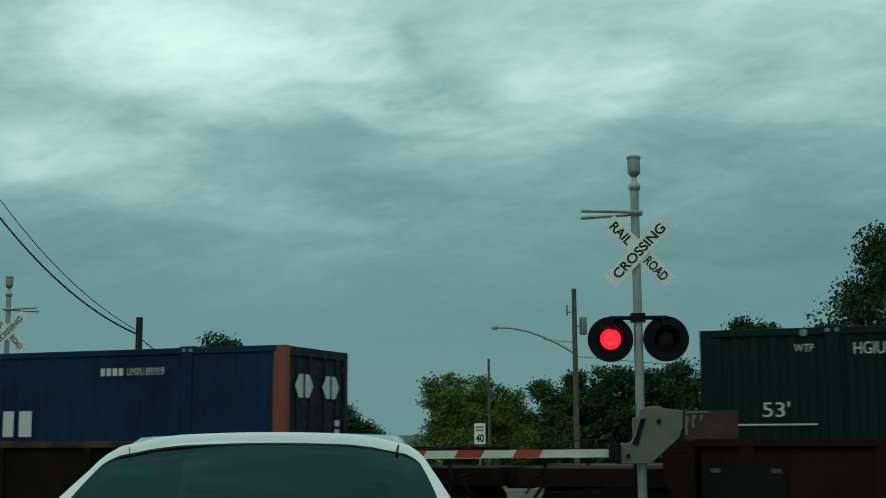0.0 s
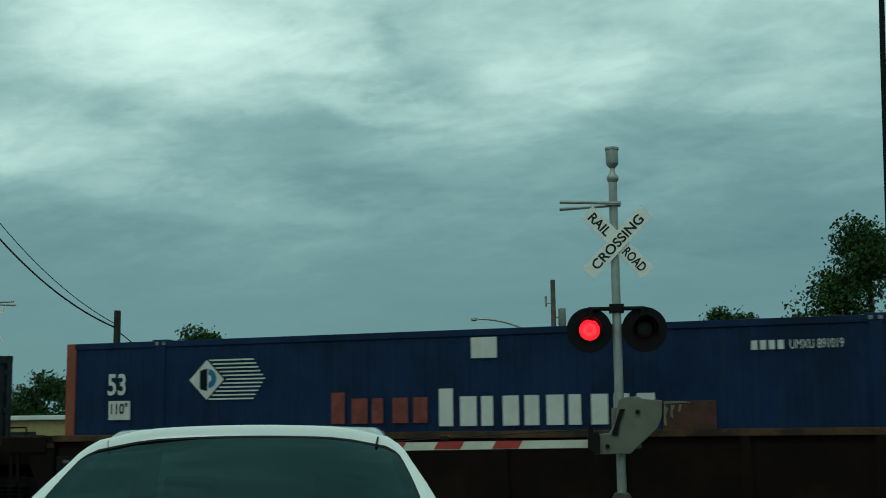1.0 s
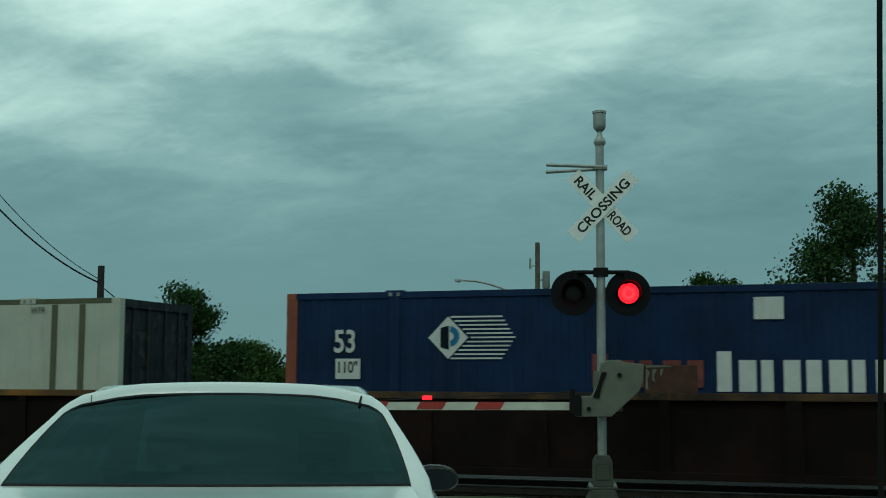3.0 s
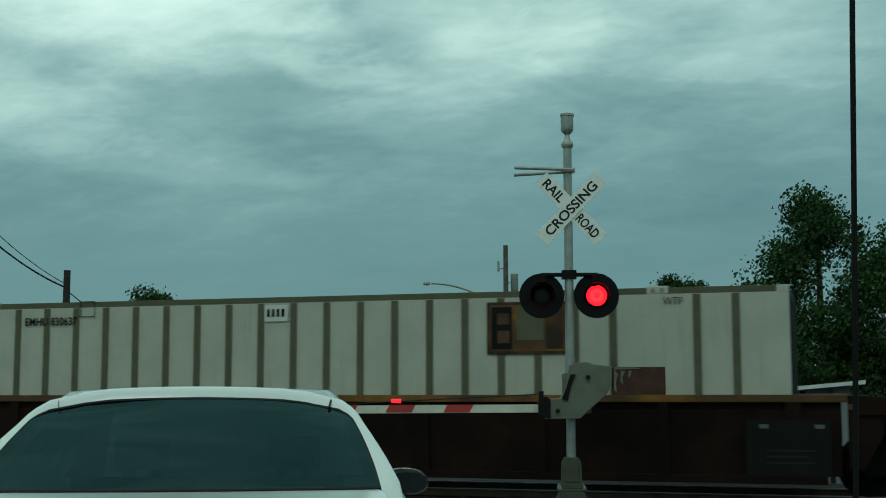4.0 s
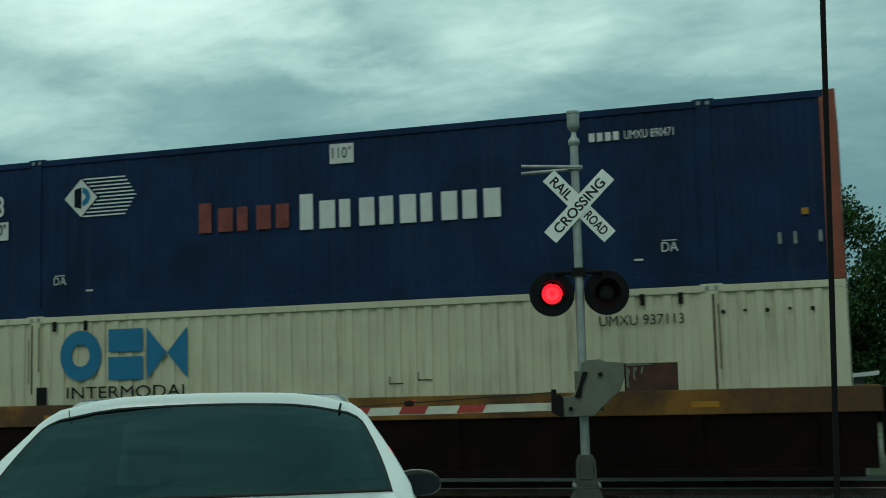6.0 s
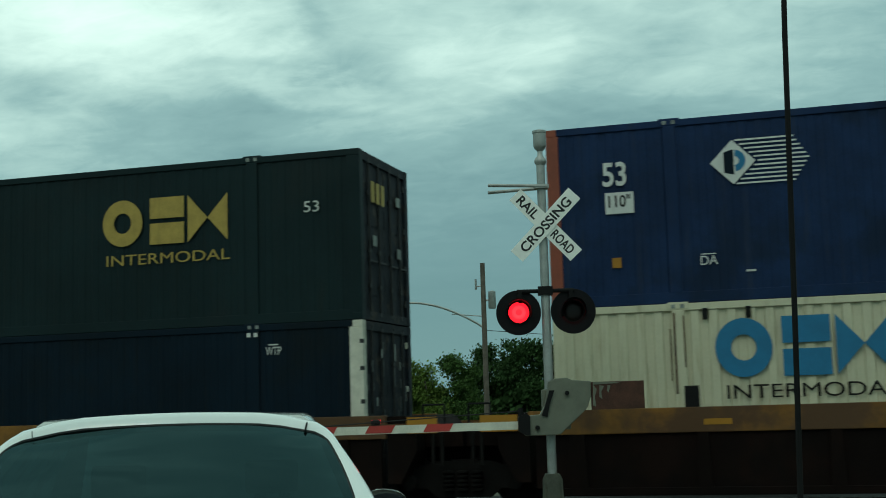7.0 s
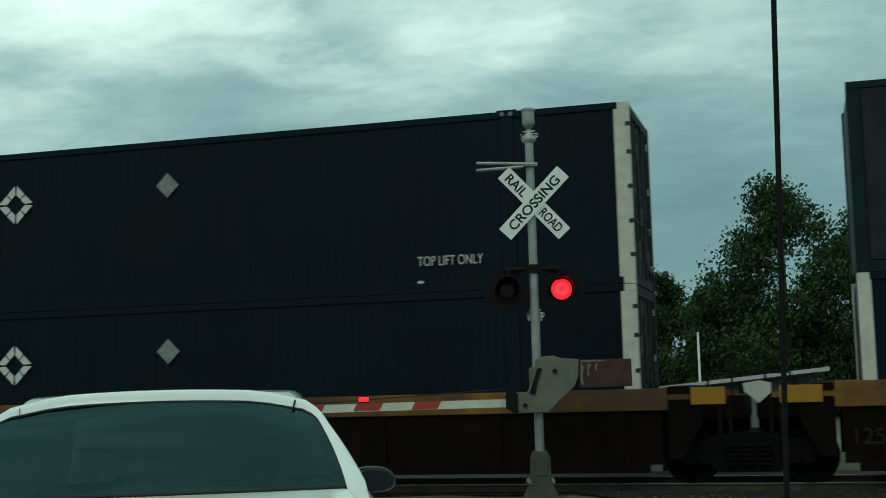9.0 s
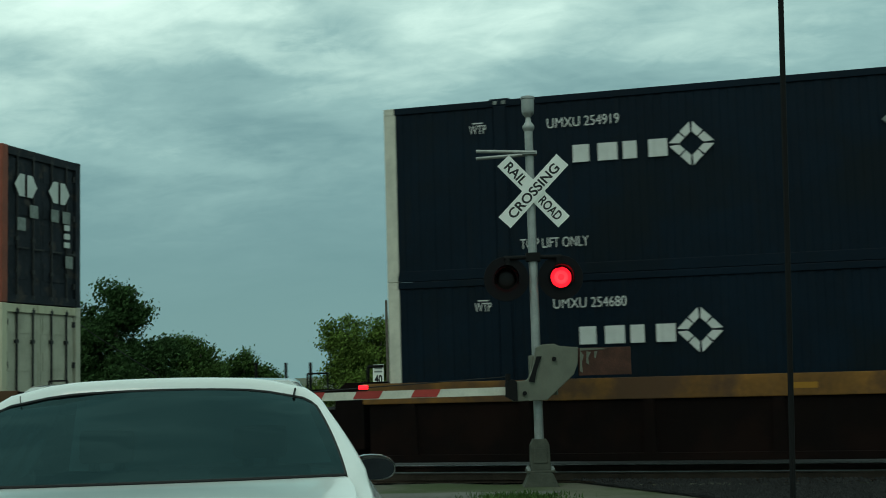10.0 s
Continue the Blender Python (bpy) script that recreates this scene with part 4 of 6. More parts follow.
def marks_white(c):
    lettering("container_number", "EMHU 830637", M["dark_mark"], c, 2.72, 3.80, 2.48, 2.63, -0.026, heavy=0.02)
    for x, z in ((3.86, 2.62), (0.22, 2.04)):
        t = 0.015
        solid("stencil_square", M["dark_mark"], c, [[(x, z), (x + 0.3, z), (x + 0.3, z + t), (x, z + t)], [(x, z + 0.27), (x + 0.3, z + 0.27), (x + 0.3, z + 0.285), (x, z + 0.285)],
                                                    [(x, z), (x + t, z), (x + t, z + 0.28), (x, z + 0.28)], [(x + 0.285, z), (x + 0.3, z), (x + 0.3, z + 0.28), (x + 0.285, z + 0.28)]], -0.026)
    for x in (1.68, 14.22):
        lettering("weight_mark", "WTP", M["dark_mark"], c, x + 0.04, x + 0.34, 2.62, 2.74, -0.026)
    patch("rust_streak", M["stain"], c, 1.72, 1.98, 0.2, 2.76, -0.003, "pale rust-stained strip")
    patch("number_plate", M["pale_mark"], c, 7.48, 7.92, 2.48, 2.76, -0.028)
    for k in range(4):
        patch("number_bar", M["dark_mark"], c, 7.53 + k * 0.09, 7.58 + k * 0.09, 2.56, 2.69, -0.034)
    patch("name_panel", M["brown_sill"], c, 11.42, 12.78, 1.88, 2.72, -0.030, "brown name panel with faded blocks")
    patch("panel_edging", M["yellow_sill"], c, 11.48, 12.72, 1.93, 2.67, -0.034)
    for col, xa, xb, za, zb in (("dark_mark", 11.50, 11.84, 1.96, 2.64), ("brown_sill", 11.60, 11.80, 2.06, 2.26), ("brown_sill", 11.60, 11.80, 2.36, 2.54), ("rib", 11.92, 12.36, 2.10, 2.64), ("brown_sill", 12.40, 12.68, 1.96, 2.60)):
        patch("name_block", M[col], c, xa, xb, za, zb, -0.038 if col != "brown_sill" or xa > 12 else -0.042)
    # the dark lower opening by the doors
    t = 0.018
    x, z = 15.48, 0.22
    solid("forklift_mark", M["dark_mark"], c, [[(x, z), (x + t, z), (x + t, z + 0.3), (x, z + 0.3)], [(x + 0.34, z), (x + 0.34 + t, z), (x + 0.34 + t, z + 0.3), (x + 0.34, z + 0.3)], [(x, z + 0.3), (x + 0.34 + t, z + 0.3), (x + 0.34 + t, z + 0.32), (x, z + 0.32)]], -0.026)


def upper_s1(c):
    lettering("height_mark", '110"', M["dark_mark"], c, 7.90, 8.24, 2.47, 2.66, MY - 0.004)
    lettering("stack_mark", "DA", M["pale_mark"], c, LENGTH - 2.72, LENGTH - 2.46, 0.55, 0.70, MY)
    patch("rule", M["pale_mark"], c, LENGTH - 2.70, LENGTH - 2.48, 0.72, 0.735, MY)
    lettering("stack_mark", "DA", M["pale_mark"], c, 2.37, 2.63, 0.57, 0.71, MY)
    patch("rule", M["pale_mark"], c, 2.39, 2.61, 0.73, 0.745, MY)
    for x in (LENGTH - 3.15, 3.05):
        patch("small_mark", M["pale_mark"], c, x, x + 0.14, 0.43, 0.46, MY)
    patch("yellow_placard", M["yellow_clean"], c, LENGTH - 0.58, LENGTH - 0.48, 1.00, 1.10, MY)
    patch("yellow_placard", M["yellow_clean"], c, 1.00, 1.14, 0.60, 0.76, MY)
    for x in (LENGTH - 0.95, LENGTH - 0.35, LENGTH - 0.72):
        patch("scuff", M["grey_mark"], c, x, x + 0.05, 0.55 + 0.1 * (x % 0.3), 0.75, MY)


# which container stands where: rear end along the line at the start of the clip
JOINT = 2.96
BOTTOM = JOINT - 2.896
container("dark green domestic container riding low in a well car", -3.23, BOTTOM + 0.06, 2.896, M["green"], M["green"], M["door_dark"], marks_green)
container("navy blue container with orange corner posts and a faded red name", -10.40 - LENGTH, BOTTOM + 0.06, 2.896, M["blue"], M["orange"], M["door_dark"], marks_blue(0.04, "UMXU 891019"), end_marks=diamonds_end, style="fine")
container("navy blue container with orange corner posts and a shortened name", -29.76 - LENGTH, BOTTOM + 0.06, 2.896, M["blue"], M["orange"], M["door_dark"], marks_blue(-0.02, "UMXU 891530", True), end_marks=diamonds_end, style="fine")
container("off-white container with dark upright ribs and a dark name panel", -49.22 - LENGTH, BOTTOM + 0.06, 2.896, M["grey_white"], M["grey_white"], M["door_dark"], marks_white, style="ribbed")
S1 = -72.50 - LENGTH
container("cream corrugated container in a well car, blue shapes near its end", S1, BOTTOM, 2.890, M["cream"], M["cream"], M["door_cream"], marks_cream, end_marks=end_cream)
def s1_upper(c):
    marks_blue(0.0, "UMXU 890471")(c)
    upper_s1(c)
container("navy blue container with orange corner posts stacked on a cream one", S1, JOINT, 2.896, M["blue"], M["orange"], M["door_dark"], s1_upper, end_marks=end_scuffed, style="fine")
def end_chipped(c):
    """Worn white doors: chalky strips between dark rods, hinges biting into the near post."""
    rng = random.Random(int(c.name[-1]) if c.name[-1].isdigit() else 3)
    for k in range(22):
        y, z = rng.uniform(0.2, 2.3), rng.uniform(0.15, 2.5)
        end_patch("chipped_strip", M["dim_label"] if k % 4 else M["grey_mark"], c, y, y + rng.uniform(0.03, 0.09), z, z + rng.uniform(0.08, 0.34), "flaking chalky paint")
    for z in (0.42, 0.95, 1.50, 2.05, 2.50):
        bm = bmesh.new()
        box(bm, LENGTH - 0.06, LENGTH + 0.012, -0.008, 0.03, z, z + 0.07)
        part("hinge_lug", bm, M["rod"], c, "dark hinge lug on the post")


C1 = -91.85 - LENGTH
container("dark navy container with chalky white corner posts in a well car", C1, BOTTOM, 2.890, M["navy_dark"], M["white_post"], M["door_dark"], marks_navy("UMXU 255952", False), style="fine", end_marks=end_chipped)
container("green-black container with large faded gold shapes, stacked on top", C1, JOINT, 2.896, M["green_dark"], M["green_dark"], M["door_dark"], marks_gold, style="fine", end_marks=end_gold)
U1 = -111.29 - LENGTH
container("dark navy container with chalky white corner posts in a well car", U1, BOTTOM, 2.890, M["navy_dark"], M["white_post"], M["door_dark"], marks_navy("UMXU 254680", False), style="fine", end_marks=end_chipped)
container("dark navy container with chalky white posts, stacked on its twin", U1, JOINT, 2.896, M["navy_dark"], M["white_post"], M["door_dark"], marks_navy("UMXU 254919", True), style="fine", end_marks=end_chipped)
T1 = -134.75 - LENGTH
container("cream corrugated container with worn doors in a well car", T1, BOTTOM, 2.890, M["cream"], M["cream"], M["door_cream"])
container("navy blue container with orange posts and grimy labelled doors", T1, JOINT, 2.896, M["blue"], M["orange"], M["door_dark"], end_marks=end_plates, style="fine")


# ---- the well cars ----
def wheelset(parent, x, y_mid):
    bm = bmesh.new()
    tube(bm, (0, -1.0, 0), (0, 1.0, 0), 0.075, seg=10)
    for y in (-0.75, 0.75):
        o = 1 if y > 0 else -1
        lathe(bm, [(0.16, y + o * 0.07), (0.33, y + o * 0.03), (0.36, y + o * 0.065), (0.42, y + o * 0.065), (0.42, y - o * 0.05), (0.45, y - o * 0.075), (0.36, y - o * 0.075), (0.16, y - o * 0.05)], axis="Y", seg=24)
        for k in range(4):
            a = k * math.pi / 2
            box(bm, 0.20, 0.27, y + o * 0.05, y + o * 0.062, -0.03, 0.03, Matrix.Rotation(a, 4, "Y"))
    w = part("wheelset", bm, M["truck"], parent, "grimy steel wheelset", smooth=True)
    w.matrix_basis = pose(x, y_mid, 0.42 + RAIL - CAR_Z)
    WHEELS.append((w, x, y_mid, 0.42 + RAIL - CAR_Z))


CAR_Z = 0.56


def bogie(car, x, y_mid):
    za = 0.42 + RAIL - CAR_Z
    for y in (-1.02, 0.94):
        bm = bmesh.new()
        prism(bm, [(x - 1.22, za - 0.10), (x - 1.22, za + 0.16), (x - 0.80, za + 0.24), (x - 0.45, za + 0.34), (x + 0.45, za + 0.34), (x + 0.80, za + 0.24), (x + 1.22, za + 0.16),
                   (x + 1.22, za - 0.10), (x + 0.62, za - 0.10), (x + 0.45, za - 0.24), (x - 0.45, za - 0.24), (x - 0.62, za - 0.10)], y_mid + y, y_mid + y + 0.10)
        fr = part("side_frame", bm, M["truck"], car, "cast truck side frame")
        for dx in (-0.24, 0.0, 0.24):
            bm = bmesh.new()
            for k in range(5):
                lathe(bm, [(0.06, za - 0.14 + k * 0.07), (0.095, za - 0.125 + k * 0.07), (0.095, za - 0.10 + k * 0.07), (0.06, za - 0.085 + k * 0.07)], (x + dx, y_mid + y + (-0.05 if y < 0 else 0.15), 0), seg=10)
            part("spring", bm, M["truck"], fr)
        for dx in (-0.89, 0.89):
            bm = bmesh.new()
            lathe(bm, [(0.10, -0.10), (0.13, -0.08), (0.13, 0.12), (0.05, 0.13)], (x + dx, y_mid + y + (-0.06 if y < 0 else 0.1), za), axis="Y", seg=12)
            part("bearing_cap", bm, M["truck"], fr)
    bm = bmesh.new()
    box(bm, x - 0.22, x + 0.22, y_mid - 0.95, y_mid + 0.95, za + 0.0, za + 0.36)
    part("bolster", bm, M["truck"], car)
    for dx in (-0.89, 0.89):
        wheelset(car, x + dx, y_mid)


def well_car(label, s_rear, sill, side, rear, front, stencil="", yellow=True, rails=(), brake=False, guard=False):
    """One unit of a well car. rear, front: 'joint' where it shares a truck with the next unit, 'coupler' at the end of the set."""
    c = empty("well_car", along(s_rear, 0, CAR_Z), label, "rail car", "well cars of the train")
    L, W = LENGTH, WIDE
    y0, y1, mid = -0.16, WIDE + 0.16, WIDE / 2
    x0, x1 = -0.42, L + 0.42
    for y, o in ((y0, 1), (y1, -1)):
        a, b = sorted((y, y + o * 0.10))
        bm = bmesh.new()
        box(bm, x0, x1, a, b, 0.42 if yellow else 0.685, 0.755 if guard else 0.80)
        part("top_sill", bm, sill, c, bevel=0.012)
        bm = bmesh.new()
        a2, b2 = sorted((y + o * 0.05, y + o * 0.075))
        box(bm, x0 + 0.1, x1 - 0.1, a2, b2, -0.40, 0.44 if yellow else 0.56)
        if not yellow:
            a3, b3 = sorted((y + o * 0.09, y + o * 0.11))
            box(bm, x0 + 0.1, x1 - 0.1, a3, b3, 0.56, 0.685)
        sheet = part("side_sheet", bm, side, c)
        bm = bmesh.new()
        box(bm, x0 + 0.3, x1 - 0.3, a - 0.01, b + 0.02, -0.52, -0.40)
        part("bottom_sill", bm, side, c, bevel=0.012)
        if o > 0:
            n = 9
            for k in range(n):
                x = 0.35 + k * (L - 0.7) / (n - 1)
                bm = bmesh.new()
                w = 0.11 if k % 4 else 0.16
                prism(bm, [(x - w, -0.40), (x + w, -0.40), (x + w * 0.7, 0.42 if yellow else 0.685), (x - w * 0.7, 0.42 if yellow else 0.685)], y - 0.005, y + 0.055)
                part("side_post", bm, side, sheet)
            for x in (2.3, 6.3, 9.9, 13.8):
                patch("reflector", M["yellow_clean"], sheet, x, x + 0.42, 0.53, 0.62, y - 0.006, "yellow reflective strip") if yellow else None
            if stencil:
                lettering("capacity_mark", stencil, M["stencil"] if not yellow else M["dim_mark"], sheet, -0.16, 0.58, -0.13, 0.11, y - 0.013)
            for xa, xb in ((-0.32, 0.92), (L - 1.05, L + 0.18)):
                if not yellow:
                    patch("end_panel", M["black"], sheet, xa, xb, -0.40, 0.43, y - 0.009, "black stencil panel")
            if not yellow:
                for q in range(2):
                    patch("stencil_bar", M["stencil"], sheet, -0.18 + q * 0.9, -0.04 + q * 0.9, 0.30, 0.36, y - 0.013)
                    patch("stencil_bar", M["stencil"], sheet, L - 0.85 + q * 0.8, L - 0.71 + q * 0.8, 0.30, 0.36, y - 0.013)
                for r in range(3):
                    patch("stencil_bar", M["dim_mark"], sheet, L - 0.75, L - 0.05 - 0.1 * (r % 2), -0.22 + 0.09 * r, -0.19 + 0.09 * r, y - 0.013)
            if stencil == "125-T":
                for xp in (8.04, 13.97):
                    patch("marked_post", M["brown_sill"], sheet, xp, xp + 0.28, -0.40, 0.43, y - 0.009, "post with worn yellow-brown paint")
                for k in range(3):
                    patch("name_block", M["faint"], sheet, 8.86 + 0.46 * k, 9.20 + 0.46 * k, -0.16, 0.14, y + 0.042, "worn block of a name")
                for pts in ([(11.60, 0.26), (11.42, 0.30), (11.30, 0.16), (11.36, 0.0), (11.58, -0.02)], [(11.66, 0.34), (11.70, 0.02)], [(11.68, 0.14), (11.80, 0.16), (11.84, -0.02)], [(11.90, -0.08), (11.98, 0.26), (12.06, -0.06)]):
                    bm = bmesh.new()
                    for u, v in zip(pts, pts[1:]):
                        tube(bm, (u[0], y + 0.045, u[1]), (v[0], y + 0.045, v[1]), 0.009, seg=5)
                    part("chalk_stroke", bm, M["stencil"], sheet, "chalk stroke")
    # well floor with cross members
    bm = bmesh.new()
    for k in range(7):
        x = 0.3 + k * (L - 0.6) / 6
        box(bm, x - 0.16, x + 0.16, y0 + 0.1, y1 - 0.1, -0.52, BOTTOM - CAR_Z - 0.004)
    part("cross_member", bm, side, c)
    # ends: a bulkhead, a tapering deck over the truck, and the joint or coupler
    for end, kind in ((-1, rear), (1, front)):
        X = x0 if end < 0 else x1
        def ex(d):
            return X + end * d
        bm = bmesh.new()
        pts = [(ex(0), -0.30), (ex(0), 0.78), (ex(0.32), 0.78), (ex(0.5), 0.62), (ex(0.5), 0.22), (ex(0.22), -0.30)]
        prism(bm, pts if end > 0 else pts[::-1], y0 + 0.04, y1 - 0.04)
        part("end_bulkhead", bm, side, c)
        reach = 2.75 if kind == "coupler" else 1.15
        bm = bmesh.new()
        low = kind == "coupler"
        a, b = sorted((ex(0.5), ex(2.95 if low else reach)))
        box(bm, a, b, mid - 0.95, mid + 0.95, 0.04 if low else 0.26, 0.34 if low else 0.62)
        deck = part("end_deck", bm, side, c, bevel=0.015)
        bm = bmesh.new()
        a, b = sorted((ex(0.35), ex(reach)))
        box(bm, a, b, mid - 0.36, mid + 0.36, 0.0, 0.27)
        part("centre_sill", bm, M["truck"], c)
        for ya in (y0 + 0.03, y1 - 0.08):
            bm = bmesh.new()
            a, b = sorted((ex(0.0), ex(reach - 0.25)))
            box(bm, a, b, ya, ya + 0.05, 0.60 if low else 0.58, 0.66)
            part("side_walkway", bm, side if low else sill, c)
            for d in (0.9, reach - 0.4):
                bm = bmesh.new()
                a, b = sorted((ex(d), ex(d + 0.05)))
                box(bm, a, b, ya, ya + 0.04, -0.02, 0.58)
                part("step_hanger", bm, M["truck"], c)
            bm = bmesh.new()
            a, b = sorted((ex(0.9), ex(reach - 0.35)))
            box(bm, a, b, ya, ya + 0.04, -0.04, 0.0)
            part("step", bm, M["truck"], c)
        worn = yellow and kind != "coupler"
        for d, w in (((0.36, 0.51) if end > 0 else (0.17, 0.61),) if worn else () if low else ((0.15, 0.52), (reach - 0.55, 0.52))):
            bm = bmesh.new()
            a, b = sorted((ex(d), ex(d + w)))
            box(bm, a, b, y0 - 0.004, y0 + 0.012, 0.50, 0.76)
            part("end_reflector", bm, M["yellow_clean"] if worn else side, c, "yellow end patch" if worn else "")
        # grab rails
        bm = bmesh.new()
        for d in (0.62, 0.98):
            tube(bm, (ex(d), y0 + 0.05, 0.62), (ex(d), y0 + 0.05, 0.95), 0.018, seg=6)
        tube(bm, (ex(0.62), y0 + 0.05, 0.95), (ex(0.98), y0 + 0.05, 0.95), 0.018, seg=6)
        part("grab_rail", bm, M["black"], c, "black tubular grab rail")
        for d, top, reach_x in (rails if kind == "coupler" else ()):
            bm = bmesh.new()
            tube(bm, (ex(d), 0.36, 0.33), (ex(d), 0.36, top), 0.028, seg=6)
            if reach_x:
                tube(bm, (ex(d), 0.36, top), (ex(d + reach_x), 0.36, top), 0.028, seg=6)
            part("hand_post", bm, M["black"], c, "upright hand post")
        if brake and kind == "coupler":
            bm = bmesh.new()
            for k in range(20):
                a0, a1 = 2 * math.pi * k / 20, 2 * math.pi * (k + 1) / 20
                tube(bm, (ex(1.55) + 0.25 * math.cos(a0), 0.40, 1.22 + 0.25 * math.sin(a0)), (ex(1.55) + 0.25 * math.cos(a1), 0.40, 1.22 + 0.25 * math.sin(a1)), 0.022, seg=6)
            for k in range(5):
                a0 = 2 * math.pi * k / 5 + 0.3
                tube(bm, (ex(1.55), 0.40, 1.22), (ex(1.55) + 0.25 * math.cos(a0), 0.40, 1.22 + 0.25 * math.sin(a0)), 0.016, seg=5)
            lathe(bm, [(0.05, 0.36), (0.06, 0.42), (0.03, 0.50)], (ex(1.55), 0, 1.22), axis="Y", seg=12)
            part("brake_wheel", bm, M["black"], c, "black spoked hand brake wheel")
            bm = bmesh.new()
            prism(bm, [(ex(1.54), 0.33), (ex(1.90), 0.33), (ex(1.90), 1.22), (ex(1.78), 1.34), (ex(1.60), 1.34), (ex(1.54), 1.26)], 0.50, 0.72)
            part("brake_housing", bm, M["truck"], c, "dark brake gear housing")
            bm = bmesh.new()
            for da in (1.86, 2.08):
                box(bm, min(ex(da), ex(da + 0.03)), max(ex(da), ex(da + 0.03)), 0.36, 0.40, 0.33, 1.36)
            box(bm, min(ex(1.86), ex(2.11)), max(ex(1.86), ex(2.11)), 0.36, 0.40, 1.33, 1.36)
            part("ladder_frame", bm, M["black"], c)
        if guard and end > 0:
            bm = bmesh.new()
            prism(bm, [(ex(1.13), 0.80), (ex(1.38), 0.84), (ex(1.55), 0.80), (ex(1.55), 0.66), (ex(1.36), 0.50), (ex(1.16), 0.68)], y0 + 0.02, y0 + 0.05)
            part("joint_guard", bm, M["grey_white"], c, "pale dented plate at the joint")
        if kind == "coupler":
            bogie(c, ex(1.35), mid)
            bm = bmesh.new()
            a, b = sorted((ex(2.6), ex(3.05)))
            box(bm, a, b, mid - 0.12, mid + 0.12, 0.02, 0.30)
            a, b = sorted((ex(2.95), ex(3.20)))
            box(bm, a, b, mid - 0.19, mid + 0.19, -0.02, 0.34)
            part("coupler", bm, M["truck"], c, bevel=0.02)
            bm = bmesh.new()
            prev = (ex(2.7), mid - 0.3, 0.1)
            for k in range(1, 9):
                d = k / 8
                p = (ex(2.7 + 0.5 * d), mid - 0.3, 0.1 - 0.50 * math.sin(d * math.pi / 2))
                tube(bm, prev, p, 0.03, seg=6)
                prev = p
            part("air_hose", bm, M["rubber"], c, "hanging black air hose")
            bm = bmesh.new()
            tube(bm, (ex(2.55), mid + 0.5, 0.3), (ex(2.55), y0 + 0.1, 0.22), 0.02, seg=6)
            tube(bm, (ex(2.55), y0 + 0.1, 0.22), (ex(2.70), y0 + 0.06, -0.06), 0.02, seg=6)
            part("uncoupling_lever", bm, M["truck"], c)
    if front == "joint":
        bogie(c, L + 1.58, mid)
    MOVERS.append((c, s_rear, 0.0, CAR_Z))
    return c


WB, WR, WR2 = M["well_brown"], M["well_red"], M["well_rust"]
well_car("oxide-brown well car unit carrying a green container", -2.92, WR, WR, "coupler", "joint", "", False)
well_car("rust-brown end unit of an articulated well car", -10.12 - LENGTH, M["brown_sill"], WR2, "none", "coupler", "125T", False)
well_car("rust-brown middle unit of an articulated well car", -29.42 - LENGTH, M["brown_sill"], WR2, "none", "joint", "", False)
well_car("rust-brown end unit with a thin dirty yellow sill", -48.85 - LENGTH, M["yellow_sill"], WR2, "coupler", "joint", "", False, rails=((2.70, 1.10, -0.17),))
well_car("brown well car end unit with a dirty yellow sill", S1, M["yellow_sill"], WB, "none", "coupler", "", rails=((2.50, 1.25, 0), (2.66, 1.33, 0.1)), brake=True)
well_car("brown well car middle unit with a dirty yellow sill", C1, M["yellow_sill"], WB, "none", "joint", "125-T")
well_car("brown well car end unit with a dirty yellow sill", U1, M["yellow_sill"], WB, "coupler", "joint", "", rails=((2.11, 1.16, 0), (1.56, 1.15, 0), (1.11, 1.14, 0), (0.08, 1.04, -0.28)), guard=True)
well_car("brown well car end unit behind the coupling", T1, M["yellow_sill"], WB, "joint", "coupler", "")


# ---- the crossing signals ----
MX, MYD = 1.315, 18.1
FLASH = []  # lens, phase, pose


def crossbuck(parent, cx, cy, cz, lean=0.0, face=-1):
    """Two crossed white blades lettered in black. face -1 looks towards the road."""
    L, W = 1.22, 0.229
    for ang, words, dy in ((46 + lean, ((-0.49, 0.49, "CROSSING"),), 0.0), (-47 + lean, ((-0.53, -0.17, "RAIL"), (0.15, 0.53, "ROAD")), 0.02)):
        m = pose(cx, cy + dy, cz, 0, -ang, 0)
        bm = bmesh.new()
        box(bm, -L / 2, L / 2, 0, 0.006, -W / 2, W / 2)
        bl = part("blade", bm, M["sign_white"], parent, "white retroreflective blade", bevel=0.0015)
        bl.matrix_basis = m
        if face < 0:
            for x0, x1, w in words:
                lettering("lettering", w, M["sign_black"], bl, x0, x1, -0.070, 0.070, -0.003, heavy=0.022)
        else:
            for x0, x1, w in words:
                patch("lettering_bar", M["grey_mark"], bl, x0, x1, -0.05, 0.05, -0.005)


